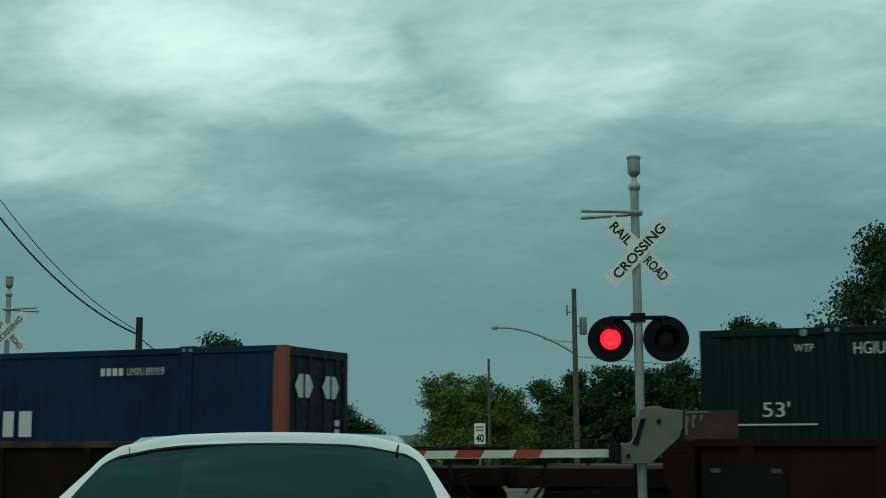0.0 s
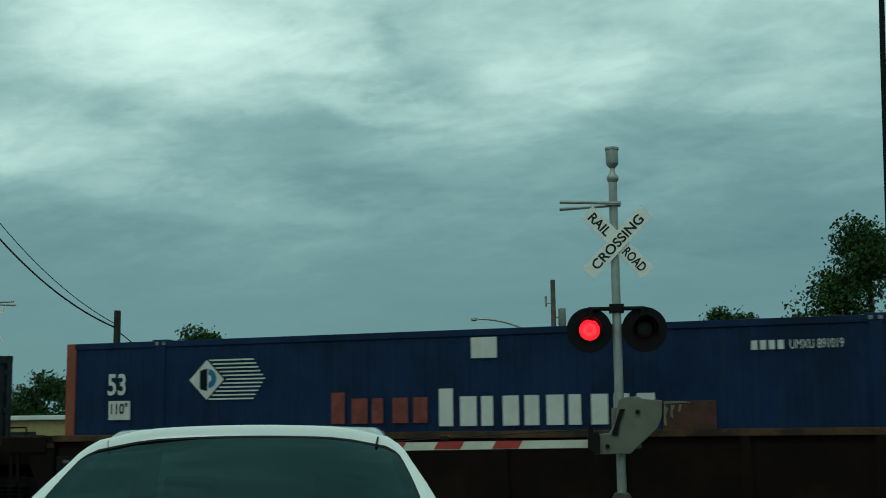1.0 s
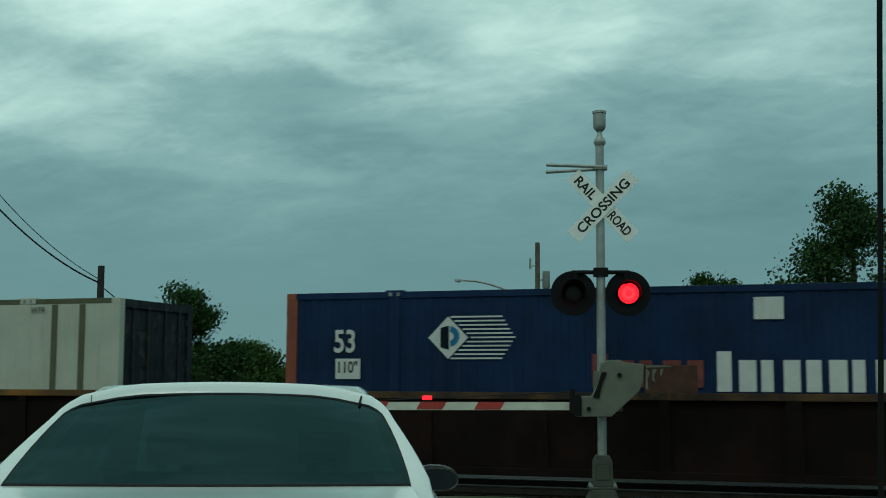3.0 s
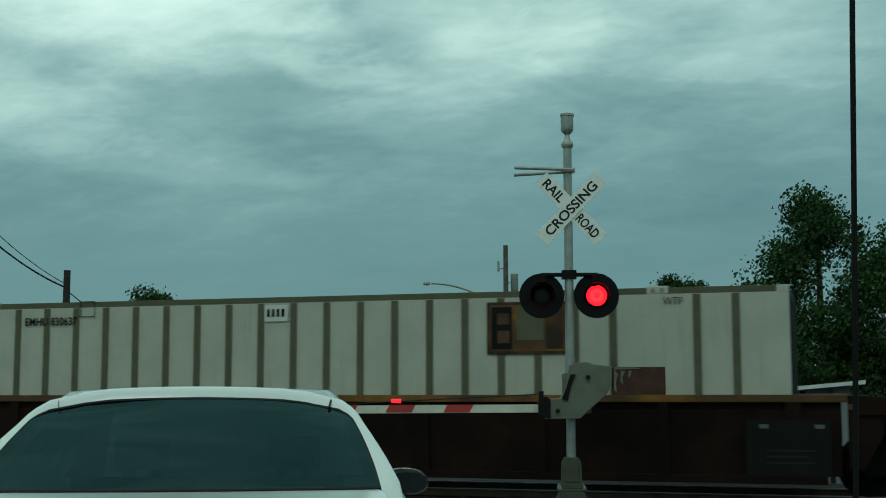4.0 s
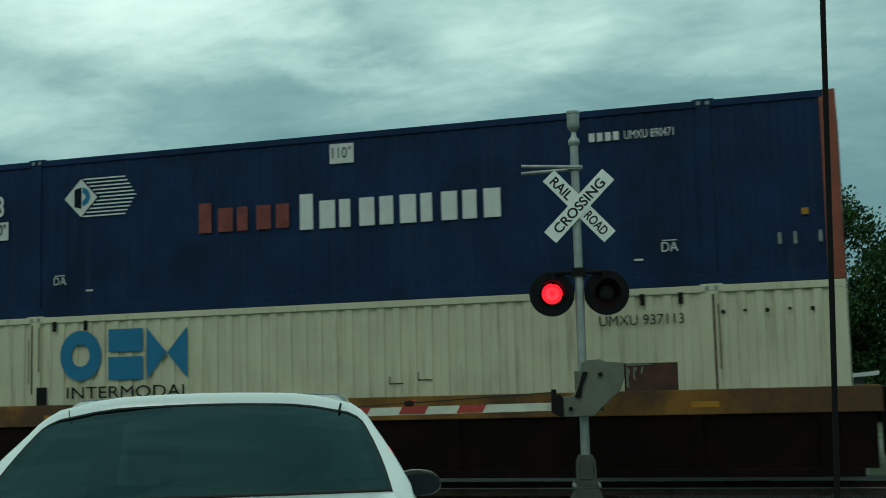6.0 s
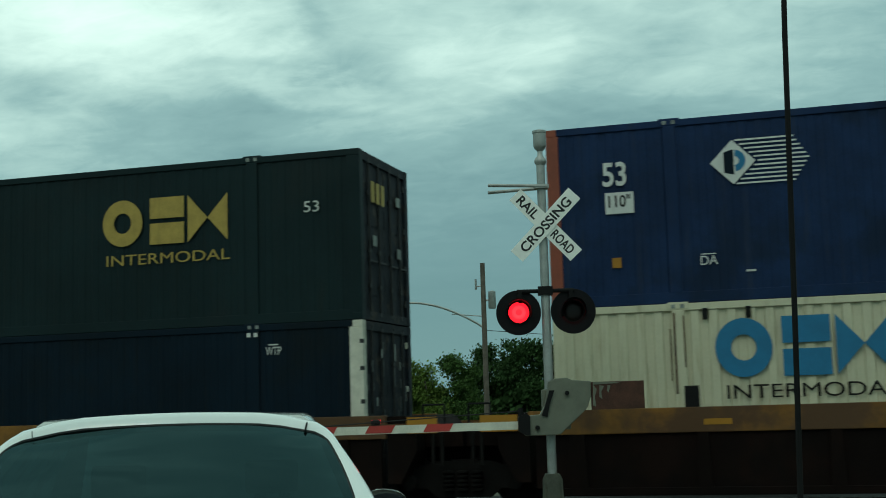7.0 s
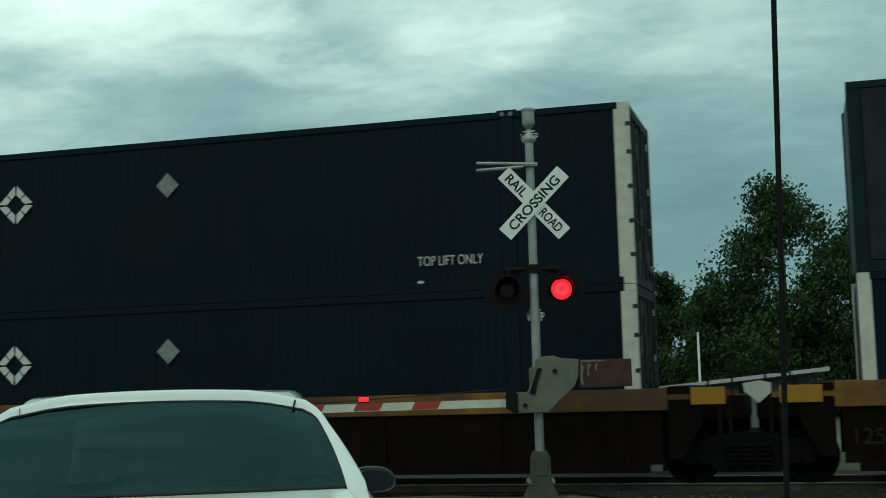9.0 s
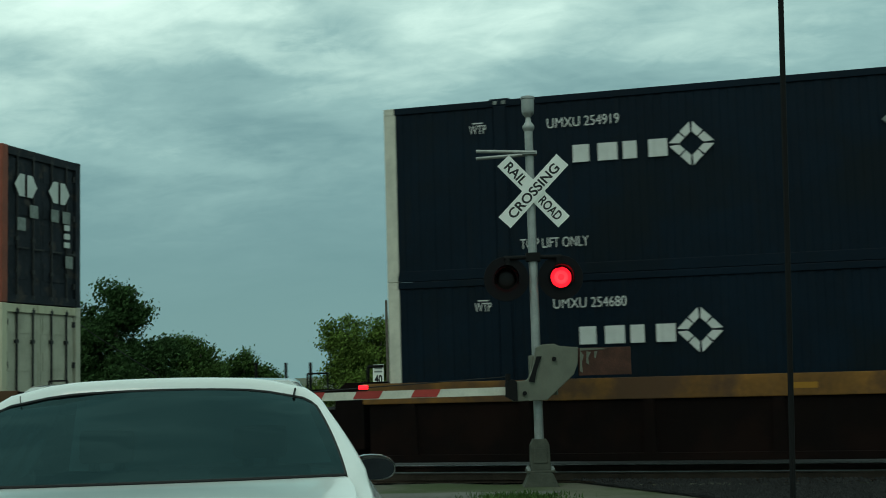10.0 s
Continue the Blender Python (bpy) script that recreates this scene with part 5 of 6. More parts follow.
def signal_mast(x, y, base, facing, label, with_gate=True, lift=0.45):
    s = empty("crossing_signal", pose(x, y, lift), label, "railroad crossing signal", "crossing signals")
    z0 = base
    bm = bmesh.new()
    prism(bm, [(-0.25, z0), (0.25, z0), (0.155, z0 + 0.20), (-0.155, z0 + 0.20)], -0.20, 0.20)
    part("foundation", bm, M["cast_base"], s, "weathered tapering foundation frame", bevel=0.01)
    bm = bmesh.new()
    box(bm, -0.20, 0.20, -0.18, 0.18, z0 + 0.20, z0 + 0.235)
    prism(bm, [(-0.14, z0 + 0.235), (0.14, z0 + 0.235), (0.13, z0 + 0.58), (0.09, z0 + 0.66), (-0.09, z0 + 0.66), (-0.13, z0 + 0.58)], -0.14, 0.14)
    box(bm, -0.09, 0.09, -0.155, -0.139, z0 + 0.33, z0 + 0.54)
    jb = part("junction_base", bm, M["cast_base"], s, "grey cast junction base", bevel=0.012)
    for dx in (-0.165, 0.165):
        for dy in (-0.14, 0.14):
            bm = bmesh.new()
            lathe(bm, [(0.026, z0 + 0.235), (0.026, z0 + 0.265), (0.013, z0 + 0.265), (0.013, z0 + 0.29)], (dx, dy, 0), seg=8)
            part("anchor_bolt", bm, M["galv"], jb)
    bm = bmesh.new()
    tube(bm, (0, 0, z0 + 0.58), (0, 0, 4.42), 0.066, 0.060, seg=18)
    part("mast", bm, M["galv"], s, "galvanised steel mast", smooth=True)
    bm = bmesh.new()
    lathe(bm, [(0.062, 4.40), (0.085, 4.44), (0.085, 4.48), (0.04, 4.54), (0.035, 4.60), (0.08, 4.65), (0.09, 4.68), (0.09, 4.86), (0.10, 4.87), (0.10, 4.90), (0.03, 4.92)], seg=18)
    part("bell", bm, M["galv"], s, "grey electronic bell", smooth=True)
    # sign bracket with its two arms
    bm = bmesh.new()
    box(bm, -0.10, 0.10, -0.10, 0.09, 4.06, 4.11)
    q = -1 if facing < 0 else 1
    tube(bm, (0.08 * -q, -0.085, 4.085), (0.76 * q, -0.10, 4.115), 0.024, seg=8)
    tube(bm, (0.02 * -q, 0.085, 4.085), (0.76 * q, 0.02, 4.03), 0.024, seg=8)
    part("sign_bracket", bm, M["galv"], s, "forked galvanised bracket")
    crossbuck(s, 0.035, -0.10, 3.53, face=-1)
    # lamp pair on a cross arm
    bm = bmesh.new()
    tube(bm, (-0.40, 0, 2.60), (0.40, 0, 2.60), 0.03, seg=10)
    box(bm, -0.10, 0.10, -0.09, 0.09, 2.54, 2.66)
    box(bm, -0.39, -0.33, -0.03, 0.03, 2.35, 2.60)
    box(bm, 0.33, 0.39, -0.03, 0.03, 2.35, 2.60)
    part("cross_arm", bm, M["black"], s, "dark lamp cross arm")
    for side in (-1, 1):
        cx, cz, f = side * 0.385, 2.305, facing
        bm = bmesh.new()
        lathe(bm, [(0.315, 0.0), (0.318, 0.012 * -f), (0.30, 0.03 * -f), (0.15, 0.04 * -f)], (cx, 0.02, cz), axis="Y", seg=40)
        lathe(bm, [(0.165, 0.03 * -f), (0.165, 0.16 * -f), (0.08, 0.20 * -f)], (cx, 0.02, cz), axis="Y", seg=24)
        disc = part("lamp_head", bm, M["hood"], s, "round black lamp background", smooth=True)
        # hood: a half tube over the lens
        bm = bmesh.new()
        n = 18
        for k in range(n):
            a0, a1 = radians(-25 + 230 * k / n), radians(-25 + 230 * (k + 1) / n)
            q4 = []
            for r in (0.170, 0.176):
                for a, d in ((a0, 0.0), (a1, 0.0), (a1, 0.26), (a0, 0.26)):
                    q4.append(bm.verts.new((cx + r * math.cos(a), 0.02 + f * (0.01 + d * (0.6 + 0.4 * math.sin(max(0, a)))), cz + r * math.sin(a))))
            bm.faces.new(q4[:4])
            bm.faces.new(q4[4:])
        part("hood", bm, M["hood"], disc, "black lamp hood")
        if facing < 0:
            # the lens turns its lit face out while it flashes
            lens = empty_part("lens_turner", disc, pose(cx, 0.02 - 0.030, cz), 0.160)
            bm = bmesh.new()
            lathe(bm, [(0.146, -0.004), (0.135, -0.020), (0.09, -0.032), (0.02, -0.038)], axis="Y", seg=28)
            part_lit = part("lit_lens", bm, M["lens_lit"], lens, "glowing red lens", smooth=True)
            bm = bmesh.new()
            lathe(bm, [(0.142, 0.004), (0.13, 0.020), (0.09, 0.032), (0.02, 0.038)], axis="Y", seg=28)
            part("dark_lens", bm, M["lens_dark"], lens, "unlit dark red lens", smooth=True)
            bm = bmesh.new()
            lathe(bm, [(0.098, -0.031), (0.094, -0.034), (0.072, -0.037), (0.066, -0.036)], axis="Y", seg=28)
            part("lens_ring", bm, M["lens_core"], lens, "brighter ring in the lens", smooth=True)
            FLASH.append((lens, 0 if side > 0 else 1, (cx, 0.02 - 0.030, cz)))
    if not with_gate:
        return s
    # gate mechanism and counterweight
    bm = bmesh.new()
    prism(bm, [(-0.08, 1.00), (-0.02, 1.32), (0.06, 1.36), (0.22, 1.37), (0.30, 1.335), (0.56, 1.31), (0.55, 1.10), (0.49, 0.94), (0.18, 0.66), (0.11, 0.595), (-0.36, 0.59), (-0.43, 0.66), (-0.38, 0.86), (-0.16, 0.875)], -0.30, -0.10)
    gate = part("gate_arm_bracket", bm, M["alu_box"], s, "grey angled gate bracket", bevel=0.012)
    bm = bmesh.new()
    prism(bm, [(-0.14, 0.86), (-0.06, 0.84), (-0.02, 1.02), (0.05, 1.20), (-0.02, 1.20), (-0.08, 1.02)], -0.33, -0.31)
    lathe(bm, [(0.03, -0.35), (0.03, -0.30)], (0.22, 0, 1.16), axis="Y", seg=12)
    lathe(bm, [(0.03, -0.35), (0.03, -0.30)], (-0.2, 0, 0.70), axis="Y", seg=10)
    part("pivot_plate", bm, M["black"], gate)
    bm = bmesh.new()
    box(bm, -0.10, 0.28, -0.10, 0.26, 0.66, 1.22)
    part("mechanism_box", bm, M["alu_box"], s, "grey gate mechanism box", bevel=0.02)
    bm = bmesh.new()
    for k in range(3):
        box(bm, 0.56 + k * 0.005, 1.28 - 0.08 * k, -0.32 + k * 0.075, -0.25 + k * 0.075, 0.92, 1.30)
    w = part("counterweight", bm, M["weight"], s, "rusty red counterweight plates", bevel=0.008)
    for pts in ([(0.57, 0.98), (0.61, 0.96), (0.60, 1.10), (0.63, 1.20), (0.58, 1.26)], [(0.66, 1.10), (0.70, 1.06), (0.69, 1.16), (0.73, 1.24), (0.67, 1.25)], [(0.58, 1.262), (0.95, 1.275), (0.86, 1.292), (0.58, 1.297)], [(0.77, 1.17), (0.79, 1.15), (0.82, 1.25), (0.78, 1.25)]):
        bm = bmesh.new()
        prism(bm, pts, -0.330, -0.322)
        part("worn_patch", bm, M["alu_box"], w, "flaking pale paint patch")
    bm = bmesh.new()
    prism(bm, [(-0.36, 0.60), (-0.30, 0.60), (-0.30, 0.86), (-0.36, 0.90), (-0.46, 0.84), (-0.46, 0.66)], -0.34, -0.08)
    tube(bm, (-0.42, -0.24, 0.82), (-0.42, -0.24, 0.97), 0.035, seg=8)
    part("arm_clamp", bm, M["black"], gate, "dark arm clamp")
    # the lowered arm: striped board
    ax0, ax1, zc = -0.44, -4.6, 0.735
    slope = 0.018
    bm = bmesh.new()
    prism(bm, [(ax0, zc - 0.055), (ax1, zc - 0.055 - slope), (ax1, zc + 0.055 - slope), (ax0, zc + 0.055)], -0.225, -0.195)
    arm = part("gate_arm", bm, M["arm_white"], s, "lowered striped gate arm")
    for k in range(5):
        xr = -1.41 - 0.80 * (k - 0)
        bm = bmesh.new()
        prism(bm, [(xr, zc - 0.052), (xr - 0.36, zc - 0.052), (xr - 0.30, zc + 0.052), (xr + 0.06, zc + 0.052)], -0.232, -0.228)
        part("red_stripe", bm, M["arm_red"], arm, "red stripe")
    bm = bmesh.new()
    tube(bm, (-0.44, -0.24, 0.93), (-3.2, -0.22, zc + 0.06), 0.008, seg=5)
    part("stay_cable", bm, M["wire"], arm)
    for xl in (-2.42, -3.4):
        bm = bmesh.new()
        box(bm, xl - 0.06, xl + 0.06, -0.24, -0.18, zc + 0.055, zc + 0.075)
        box(bm, xl - 0.01, xl + 0.01, -0.215, -0.205, zc + 0.075, zc + 0.09)
        lamp = part("arm_lamp", bm, M["black"], arm)
        turner = empty_part("lens_turner", lamp, pose(xl, -0.215, zc + 0.105))
        for f, mt, nm in ((-1, M["lens_lit"], "lit_lens"), (1, M["lens_dark"], "dark_lens")):
            bm = bmesh.new()
            box(bm, -0.068, 0.068, min(0, f * 0.03), max(0, f * 0.03), -0.028, 0.028)
            part(nm, bm, mt, turner, bevel=0.01)
        FLASH.append((turner, 0, (xl, -0.215, zc + 0.105)))
    return s


def empty_part(name, parent, m, plate=0.03):
    bm = bmesh.new()
    lathe(bm, [(plate, -0.003), (plate, 0.003)], axis="Y", seg=28)
    ob = part(name, bm, M["black"], parent)
    ob.matrix_basis = m
    return ob


signal_mast(MX, MYD, -0.60, -1, "galvanised crossing signal with lettered crossbuck, red lamps and lowered gate")
signal_mast(-13.07, 30.5, -0.95, 1, "far crossing signal seen from behind the tracks", False)


# ---- the white sedan that waits in front ----
def sedan():
    HEAD = 6.0
    c = empty("sedan", pose(-1.176, 5.38, 0.0, 0, 0, HEAD), "white four-door sedan stopped before the crossing", "car")
    # local: y forward, 0 at the rear edge of the roof; z up

    def loft(bm, sections, close=True):
        rows = [[bm.verts.new(p) for p in s] for s in sections]
        for a, b in zip(rows, rows[1:]):
            for k in range(len(a) - 1):
                bm.faces.new((a[k], a[k + 1], b[k + 1], b[k]))
        if close:
            bm.faces.new(rows[0][::-1])
            bm.faces.new(rows[-1])
        bmesh.ops.recalc_face_normals(bm, faces=bm.faces[:])

    # lower body
    def lower(y, hw, top, bottom=0.22, crown=0.03):
        half = [(0.0, bottom), (hw * 0.85, bottom), (hw * 0.97, bottom + 0.10), (hw, 0.52), (hw * 0.985, 0.72), (hw * 0.93, top - 0.06), (hw * 0.86, top - 0.012), (hw * 0.5, top + crown * 0.7), (0, top + crown)]
        pts = [(x, y, z) for x, z in half] + [(-x, y, z) for x, z in half[-2::-1]]
        return pts
    bm = bmesh.new()
    loft(bm, [lower(-1.52, 0.66, 0.62, 0.36), lower(-1.50, 0.76, 0.86, 0.30), lower(-1.44, 0.82, 0.955), lower(-1.15, 0.86, 0.985), lower(-0.62, 0.885, 1.0), lower(0.2, 0.90, 0.985), lower(1.0, 0.905, 0.96), lower(1.7, 0.90, 0.95),
              lower(2.05, 0.895, 0.95), lower(2.7, 0.88, 0.90), lower(3.1, 0.84, 0.80, 0.26), lower(3.32, 0.74, 0.64, 0.32)])
    body = part("body", bm, M["car_white"], c, "white painted body", smooth=True)
    # cabin shell: roof, pillars; sections from the rear header forward
    def over(y, top, half):
        pts = [(-half - 0.055, y, top - 0.045 * half ** 2 - 0.06), (-half - 0.03, y, top - 0.045 * half ** 2 - 0.018)]
        pts += [(half * q / 10, y, top - 0.045 * (half * q / 10) ** 2) for q in range(-10, 11)]
        return pts + [(-p[0], p[1], p[2]) for p in pts[1::-1]]
    bm = bmesh.new()
    loft(bm, [over(0.045, 1.452, 0.53), over(0.12, 1.458, 0.54), over(0.3, 1.461, 0.545), over(0.6, 1.460, 0.55), over(0.95, 1.452, 0.54), over(1.25, 1.436, 0.53), over(1.45, 1.415, 0.52)], False)
    bmesh.ops.solidify(bm, geom=bm.faces[:], thickness=0.02)
    bmesh.ops.recalc_face_normals(bm, faces=bm.faces[:])
    part("roof", bm, M["car_white"], c, "white rounded roof", smooth=True)

    # rear glass and the white frame round it
    BASE_Y, TOP_Y = -0.62, -0.012

    def rim(k, grow):
        """Outline of the rear glass, k from 0 at its foot to 1 at its head."""
        hw = 0.741 - 0.070 * k - 0.072 * k * k - 0.1 * (max(0.0, k - 0.77) / 0.23) ** 2 + grow
        return hw
    def glass_point(u, k, grow=0.0, lift=0.0):
        hw = rim(k, grow)
        x = u * hw
        y = BASE_Y + (TOP_Y - BASE_Y) * (k ** 0.96) - 0.05 * (1 - u * u) * (1 - k * 0.4) 
        z = 1.085 + 0.309 * k ** 0.98 + 0.018 * (1 - u * u) * k + lift
        return x, y, z
    bm = bmesh.new()
    nu, nk = 16, 12
    def row(k, u0=-1, u1=1, grow=0.0):
        e = []
        for i in range(nu + 1):
            u = u0 + (u1 - u0) * i / nu
            kk = k
            if k > 0.7:
                kk = k - max(0, abs(u) - 0.72) ** 2 * (k - 0.7) * 4.2
            e.append(bm.verts.new(glass_point(u, kk, grow)))
        return e
    rws = [row(i / nk) for i in range(nk + 1)]
    for a, b in zip(rws, rws[1:]):
        for i in range(nu):
            bm.faces.new((a[i], a[i + 1], b[i + 1], b[i]))
    bmesh.ops.recalc_face_normals(bm, faces=bm.faces[:])
    glass = part("rear_window", bm, GLASS, c, "tinted rear window reflecting the cloudy sky", smooth=True)
    glass.visible_shadow = False

    def strip(name, mat, path, w_in, w_out, thick, label=""):
        """A band that follows a path of (point, outward) pairs."""
        bm = bmesh.new()
        rs = []
        for p, o in path:
            p, o = Vector(p), Vector(o)
            rs.append([bm.verts.new(p + o * w_in), bm.verts.new(p + o * w_out), bm.verts.new(p + o * w_out + Vector((0, 0.02, -thick))), bm.verts.new(p + o * w_in + Vector((0, 0.02, -thick)))])
        for a, b in zip(rs, rs[1:]):
            for i in range(4):
                bm.faces.new((a[i], a[(i + 1) % 4], b[(i + 1) % 4], b[i]))
        bm.faces.new(rs[0][::-1])
        bm.faces.new(rs[-1])
        bmesh.ops.recalc_face_normals(bm, faces=bm.faces[:])
        return part(name, bm, mat, c, label, smooth=True)

    def edge_path():
        pts = []
        for i in range(0, nk + 1):
            k = i / nk
            kk = k - 0.28 ** 2 * (k - 0.7) * 4.2 if k > 0.7 else k
            pts.append(glass_point(1, kk))
        n = 14
        for i in range(1, n + 1):
            u = 1 - 2 * i / n
            kk = 1 - max(0, abs(u) - 0.72) ** 2 * 0.3 * 4.2
            pts.append(glass_point(u, kk))
        for i in range(nk - 1, -1, -1):
            k = i / nk
            kk = k - 0.28 ** 2 * (k - 0.7) * 4.2 if k > 0.7 else k
            pts.append(glass_point(-1, kk))
        return [Vector(p) for p in pts]
    ep = edge_path()
    path = []
    for i, p in enumerate(ep):
        t = (ep[min(i + 1, len(ep) - 1)] - ep[max(i - 1, 0)]).normalized()
        o = Vector((t.z, 0.35 * abs(t.x), -t.x))
        if o.x * p.x < 0 and abs(p.x) > 0.3 and abs(o.z) < 0.6:
            o = -o
        if abs(o.z) >= 0.6 and o.z < 0:
            o = -o
        path.append((p, o.normalized()))
    strip("window_seal", M["rubber"], path, -0.006, 0.008, 0.02, "black rubber seal")
    # the painted frame rolls over from the glass into roof and pillars
    def band(i, p):
        k = min(1.0, max(0.0, (p.z - 1.085) / 0.295))
        side = 0.030 + 0.052 * (1 - k) ** 1.5
        q = min(1.0, max(0.0, (0.66 - abs(p.x)) / 0.10))
        return side + (0.055 - side) * q if k > 0.6 else side
    def flank(sx):
        return [(Vector((sx * x, y, z)), Vector((sx, 0.0, lift)).normalized()) for x, y, z, lift in ((0.735, -1.05, 0.965, 0.0), (0.745, -0.85, 0.99, 0.0), (0.748, -0.72, 1.02, 0.0), (0.745, -0.655, 1.055, 0.05))]
    whole = flank(1) + path + flank(-1)[::-1]
    bm = bmesh.new()
    rs = []
    for i, (p, o) in enumerate(whole):
        w = band(i, p) + 0.25 * max(0.0, 1.07 - p.z)
        rs.append([bm.verts.new(p + o * (0.006 + (w - 0.006) * f) + Vector((0, dy, dz))) for f, dy, dz in ((0.0, 0.012, -0.004), (0.04, 0.0, 0.0), (0.5, 0.004, 0.0), (0.85, 0.016, 0.0), (1.0, 0.045, 0.0), (1.0, 0.10, -0.004), (0.8, 0.10, -0.02))])
    for a, b in zip(rs, rs[1:]):
        for i in range(6):
            bm.faces.new((a[i], a[i + 1], b[i + 1], b[i]))
    bmesh.ops.recalc_face_normals(bm, faces=bm.faces[:])
    frame_band = part("window_frame", bm, M["car_white"], c, "white pillar and roof edge", smooth=True)
    for sx, wd, mt, lab in ((1, 0.0042, "rubber", "dark roof joint line"), (-1, 0.0018, "seat", "grey roof joint line")):
        p, o = min(path, key=lambda e: abs(e[0].x - sx * 0.545) + (0 if e[0].z > 1.3 else 9))
        w = band(0, p)
        bm = bmesh.new()
        run = [p + o * (0.006 + (w - 0.006) * f) + Vector((sx * 0.547 - p.x, dy - 0.001, 0.001)) for f, dy in ((0.14, 0.0), (0.5, 0.003), (0.85, 0.015), (1.0, 0.044), (1.02, 0.09))]
        sweep(bm, run, wd)
        part("roof_joint", bm, M[mt], frame_band, lab)
    for sx in (-1, 1):
        bm = bmesh.new()
        a = [(sx * 0.80, -0.66, 1.02), (sx * 0.755, -0.60, 1.075), (sx * 0.672, -0.20, 1.26), (sx * 0.58, 0.05, 1.385), (sx * 0.57, 0.5, 1.40)]
        b = [(sx * 0.885, -0.66, 0.985), (sx * 0.86, -0.25, 1.02), (sx * 0.765, 0.05, 1.14), (sx * 0.635, 0.22, 1.335), (sx * 0.60, 0.5, 1.37)]
        va, vb = [bm.verts.new(p) for p in a], [bm.verts.new(p) for p in b]
        for k in range(len(a) - 1):
            bm.faces.new((va[k], vb[k], vb[k + 1], va[k + 1]))
        bmesh.ops.solidify(bm, geom=bm.faces[:], thickness=0.03)
        bmesh.ops.recalc_face_normals(bm, faces=bm.faces[:])
        part("rear_pillar", bm, M["car_white"], c, "white sloping rear pillar", smooth=True)
    for sx in (-1, 1):
        bm = bmesh.new()
        va = [bm.verts.new(p) for p in ((sx * 0.86, -0.2, 1.0), (sx * 0.87, 1.75, 0.97), (sx * 0.585, 1.05, 1.385), (sx * 0.60, 0.27, 1.36))]
        bm.faces.new(va)
        part("side_window", bm, GLASS, c, "tinted side glass")
    bm = bmesh.new()
    rs = [[bm.verts.new((u * 0.58, 1.42 - 0.03 * (1 - u * u) * -1, 1.37 + 0.05 * (1 - u * u))) for u in (-1, -0.5, 0, 0.5, 1)], [bm.verts.new((u * 0.74, 2.05 + 0.12 * (1 - u * u), 0.96)) for u in (-1, -0.5, 0, 0.5, 1)]]
    for k in range(4):
        bm.faces.new((rs[0][k], rs[0][k + 1], rs[1][k + 1], rs[1][k]))
    wind = part("windshield", bm, GLASS, c, "front windscreen")
    wind.visible_shadow = False
    # trunk lid, lamps, bumper, plate
    bm = bmesh.new()
    def deck(y, grow, z, crown, bow, lip=0.03):
        return [(u * (0.741 + grow), y - bow * (1 - u * u), z + crown * (1 - u * u)) for u in (-1, -0.85, -0.7, -0.5, -0.25, 0, 0.25, 0.5, 0.7, 0.85, 1)]
    low = [(u * 0.85, -0.70 - 0.05 * (1 - u * u), 1.0) for u in (-1, -0.85, -0.7, -0.5, -0.25, 0, 0.25, 0.5, 0.7, 0.85, 1)]
    loft(bm, [deck(-0.605, 0.0, 1.060, 0.0, 0.05), deck(-0.632, 0.0, 1.0815, 0.0, 0.05), deck(-0.66, 0.012, 1.077, 0.002, 0.05), deck(-0.75, 0.03, 1.055, 0.016, 0.05), deck(-1.0, 0.03, 1.025, 0.045, 0.05), deck(-1.25, 0.0, 1.0, 0.045, 0.05), deck(-1.42, -0.05, 0.965, 0.05, 0.05), deck(-1.48, -0.07, 0.90, 0.03, 0.05)], False)
    part("trunk_lid", bm, M["car_white"], c, "white trunk lid", smooth=True)
    bm = bmesh.new()
    ps = [Vector(glass_point(u, 0.0)) + Vector((0, -0.006, 0.001)) for u in (-1, -0.85, -0.7, -0.5, -0.25, 0, 0.25, 0.5, 0.7, 0.85, 1)]
    sweep(bm, ps, 0.0065)
    part("window_seal", bm, M["rubber"], c, "black rubber seal")
    for sx in (-1, 1):
        bm = bmesh.new()
        box(bm, min(sx * 0.50, sx * 0.80), max(sx * 0.50, sx * 0.80), -1.545, -1.44, 0.68, 0.84)
        part("tail_lamp", bm, M["lamp_red"], c, "red tail lamp", bevel=0.02)
    bm = bmesh.new()
    box(bm, -0.84, 0.84, -1.62, -1.42, 0.34, 0.58)
    part("bumper", bm, M["car_white"], c, "white rear bumper", bevel=0.05)
    bm = bmesh.new()
    box(bm, -0.16, 0.16, -1.56, -1.545, 0.68, 0.83)
    part("plate_bar", bm, M["sign_white"], c, "plain pale plate")
    # door mirror, in white with dark glass facing back
    for sx in (1, -1):
        bm = bmesh.new()
        n = 20
        rings = []
        for d, gr in ((0.0, 1.0), (0.05, 1.03), (0.12, 0.8), (0.16, 0.4)):
            rings.append([bm.verts.new((sx * (0.962 + 0.118 * gr * math.copysign(abs(math.cos(2 * math.pi * k / n)) ** 0.8, math.cos(2 * math.pi * k / n))), 1.62 + d, 0.952 + 0.069 * gr * math.sin(2 * math.pi * k / n) - 0.01 * math.cos(2 * math.pi * k / n))) for k in range(n)])
        for a, b in zip(rings, rings[1:]):
            for k in range(n):
                bm.faces.new((a[k], a[(k + 1) % n], b[(k + 1) % n], b[k]))
        bm.faces.new(rings[-1])
        box(bm, min(sx * 0.86, sx * 0.92), max(sx * 0.86, sx * 0.92), 1.66, 1.74, 0.92, 0.98)
        bmesh.ops.recalc_face_normals(bm, faces=bm.faces[:])
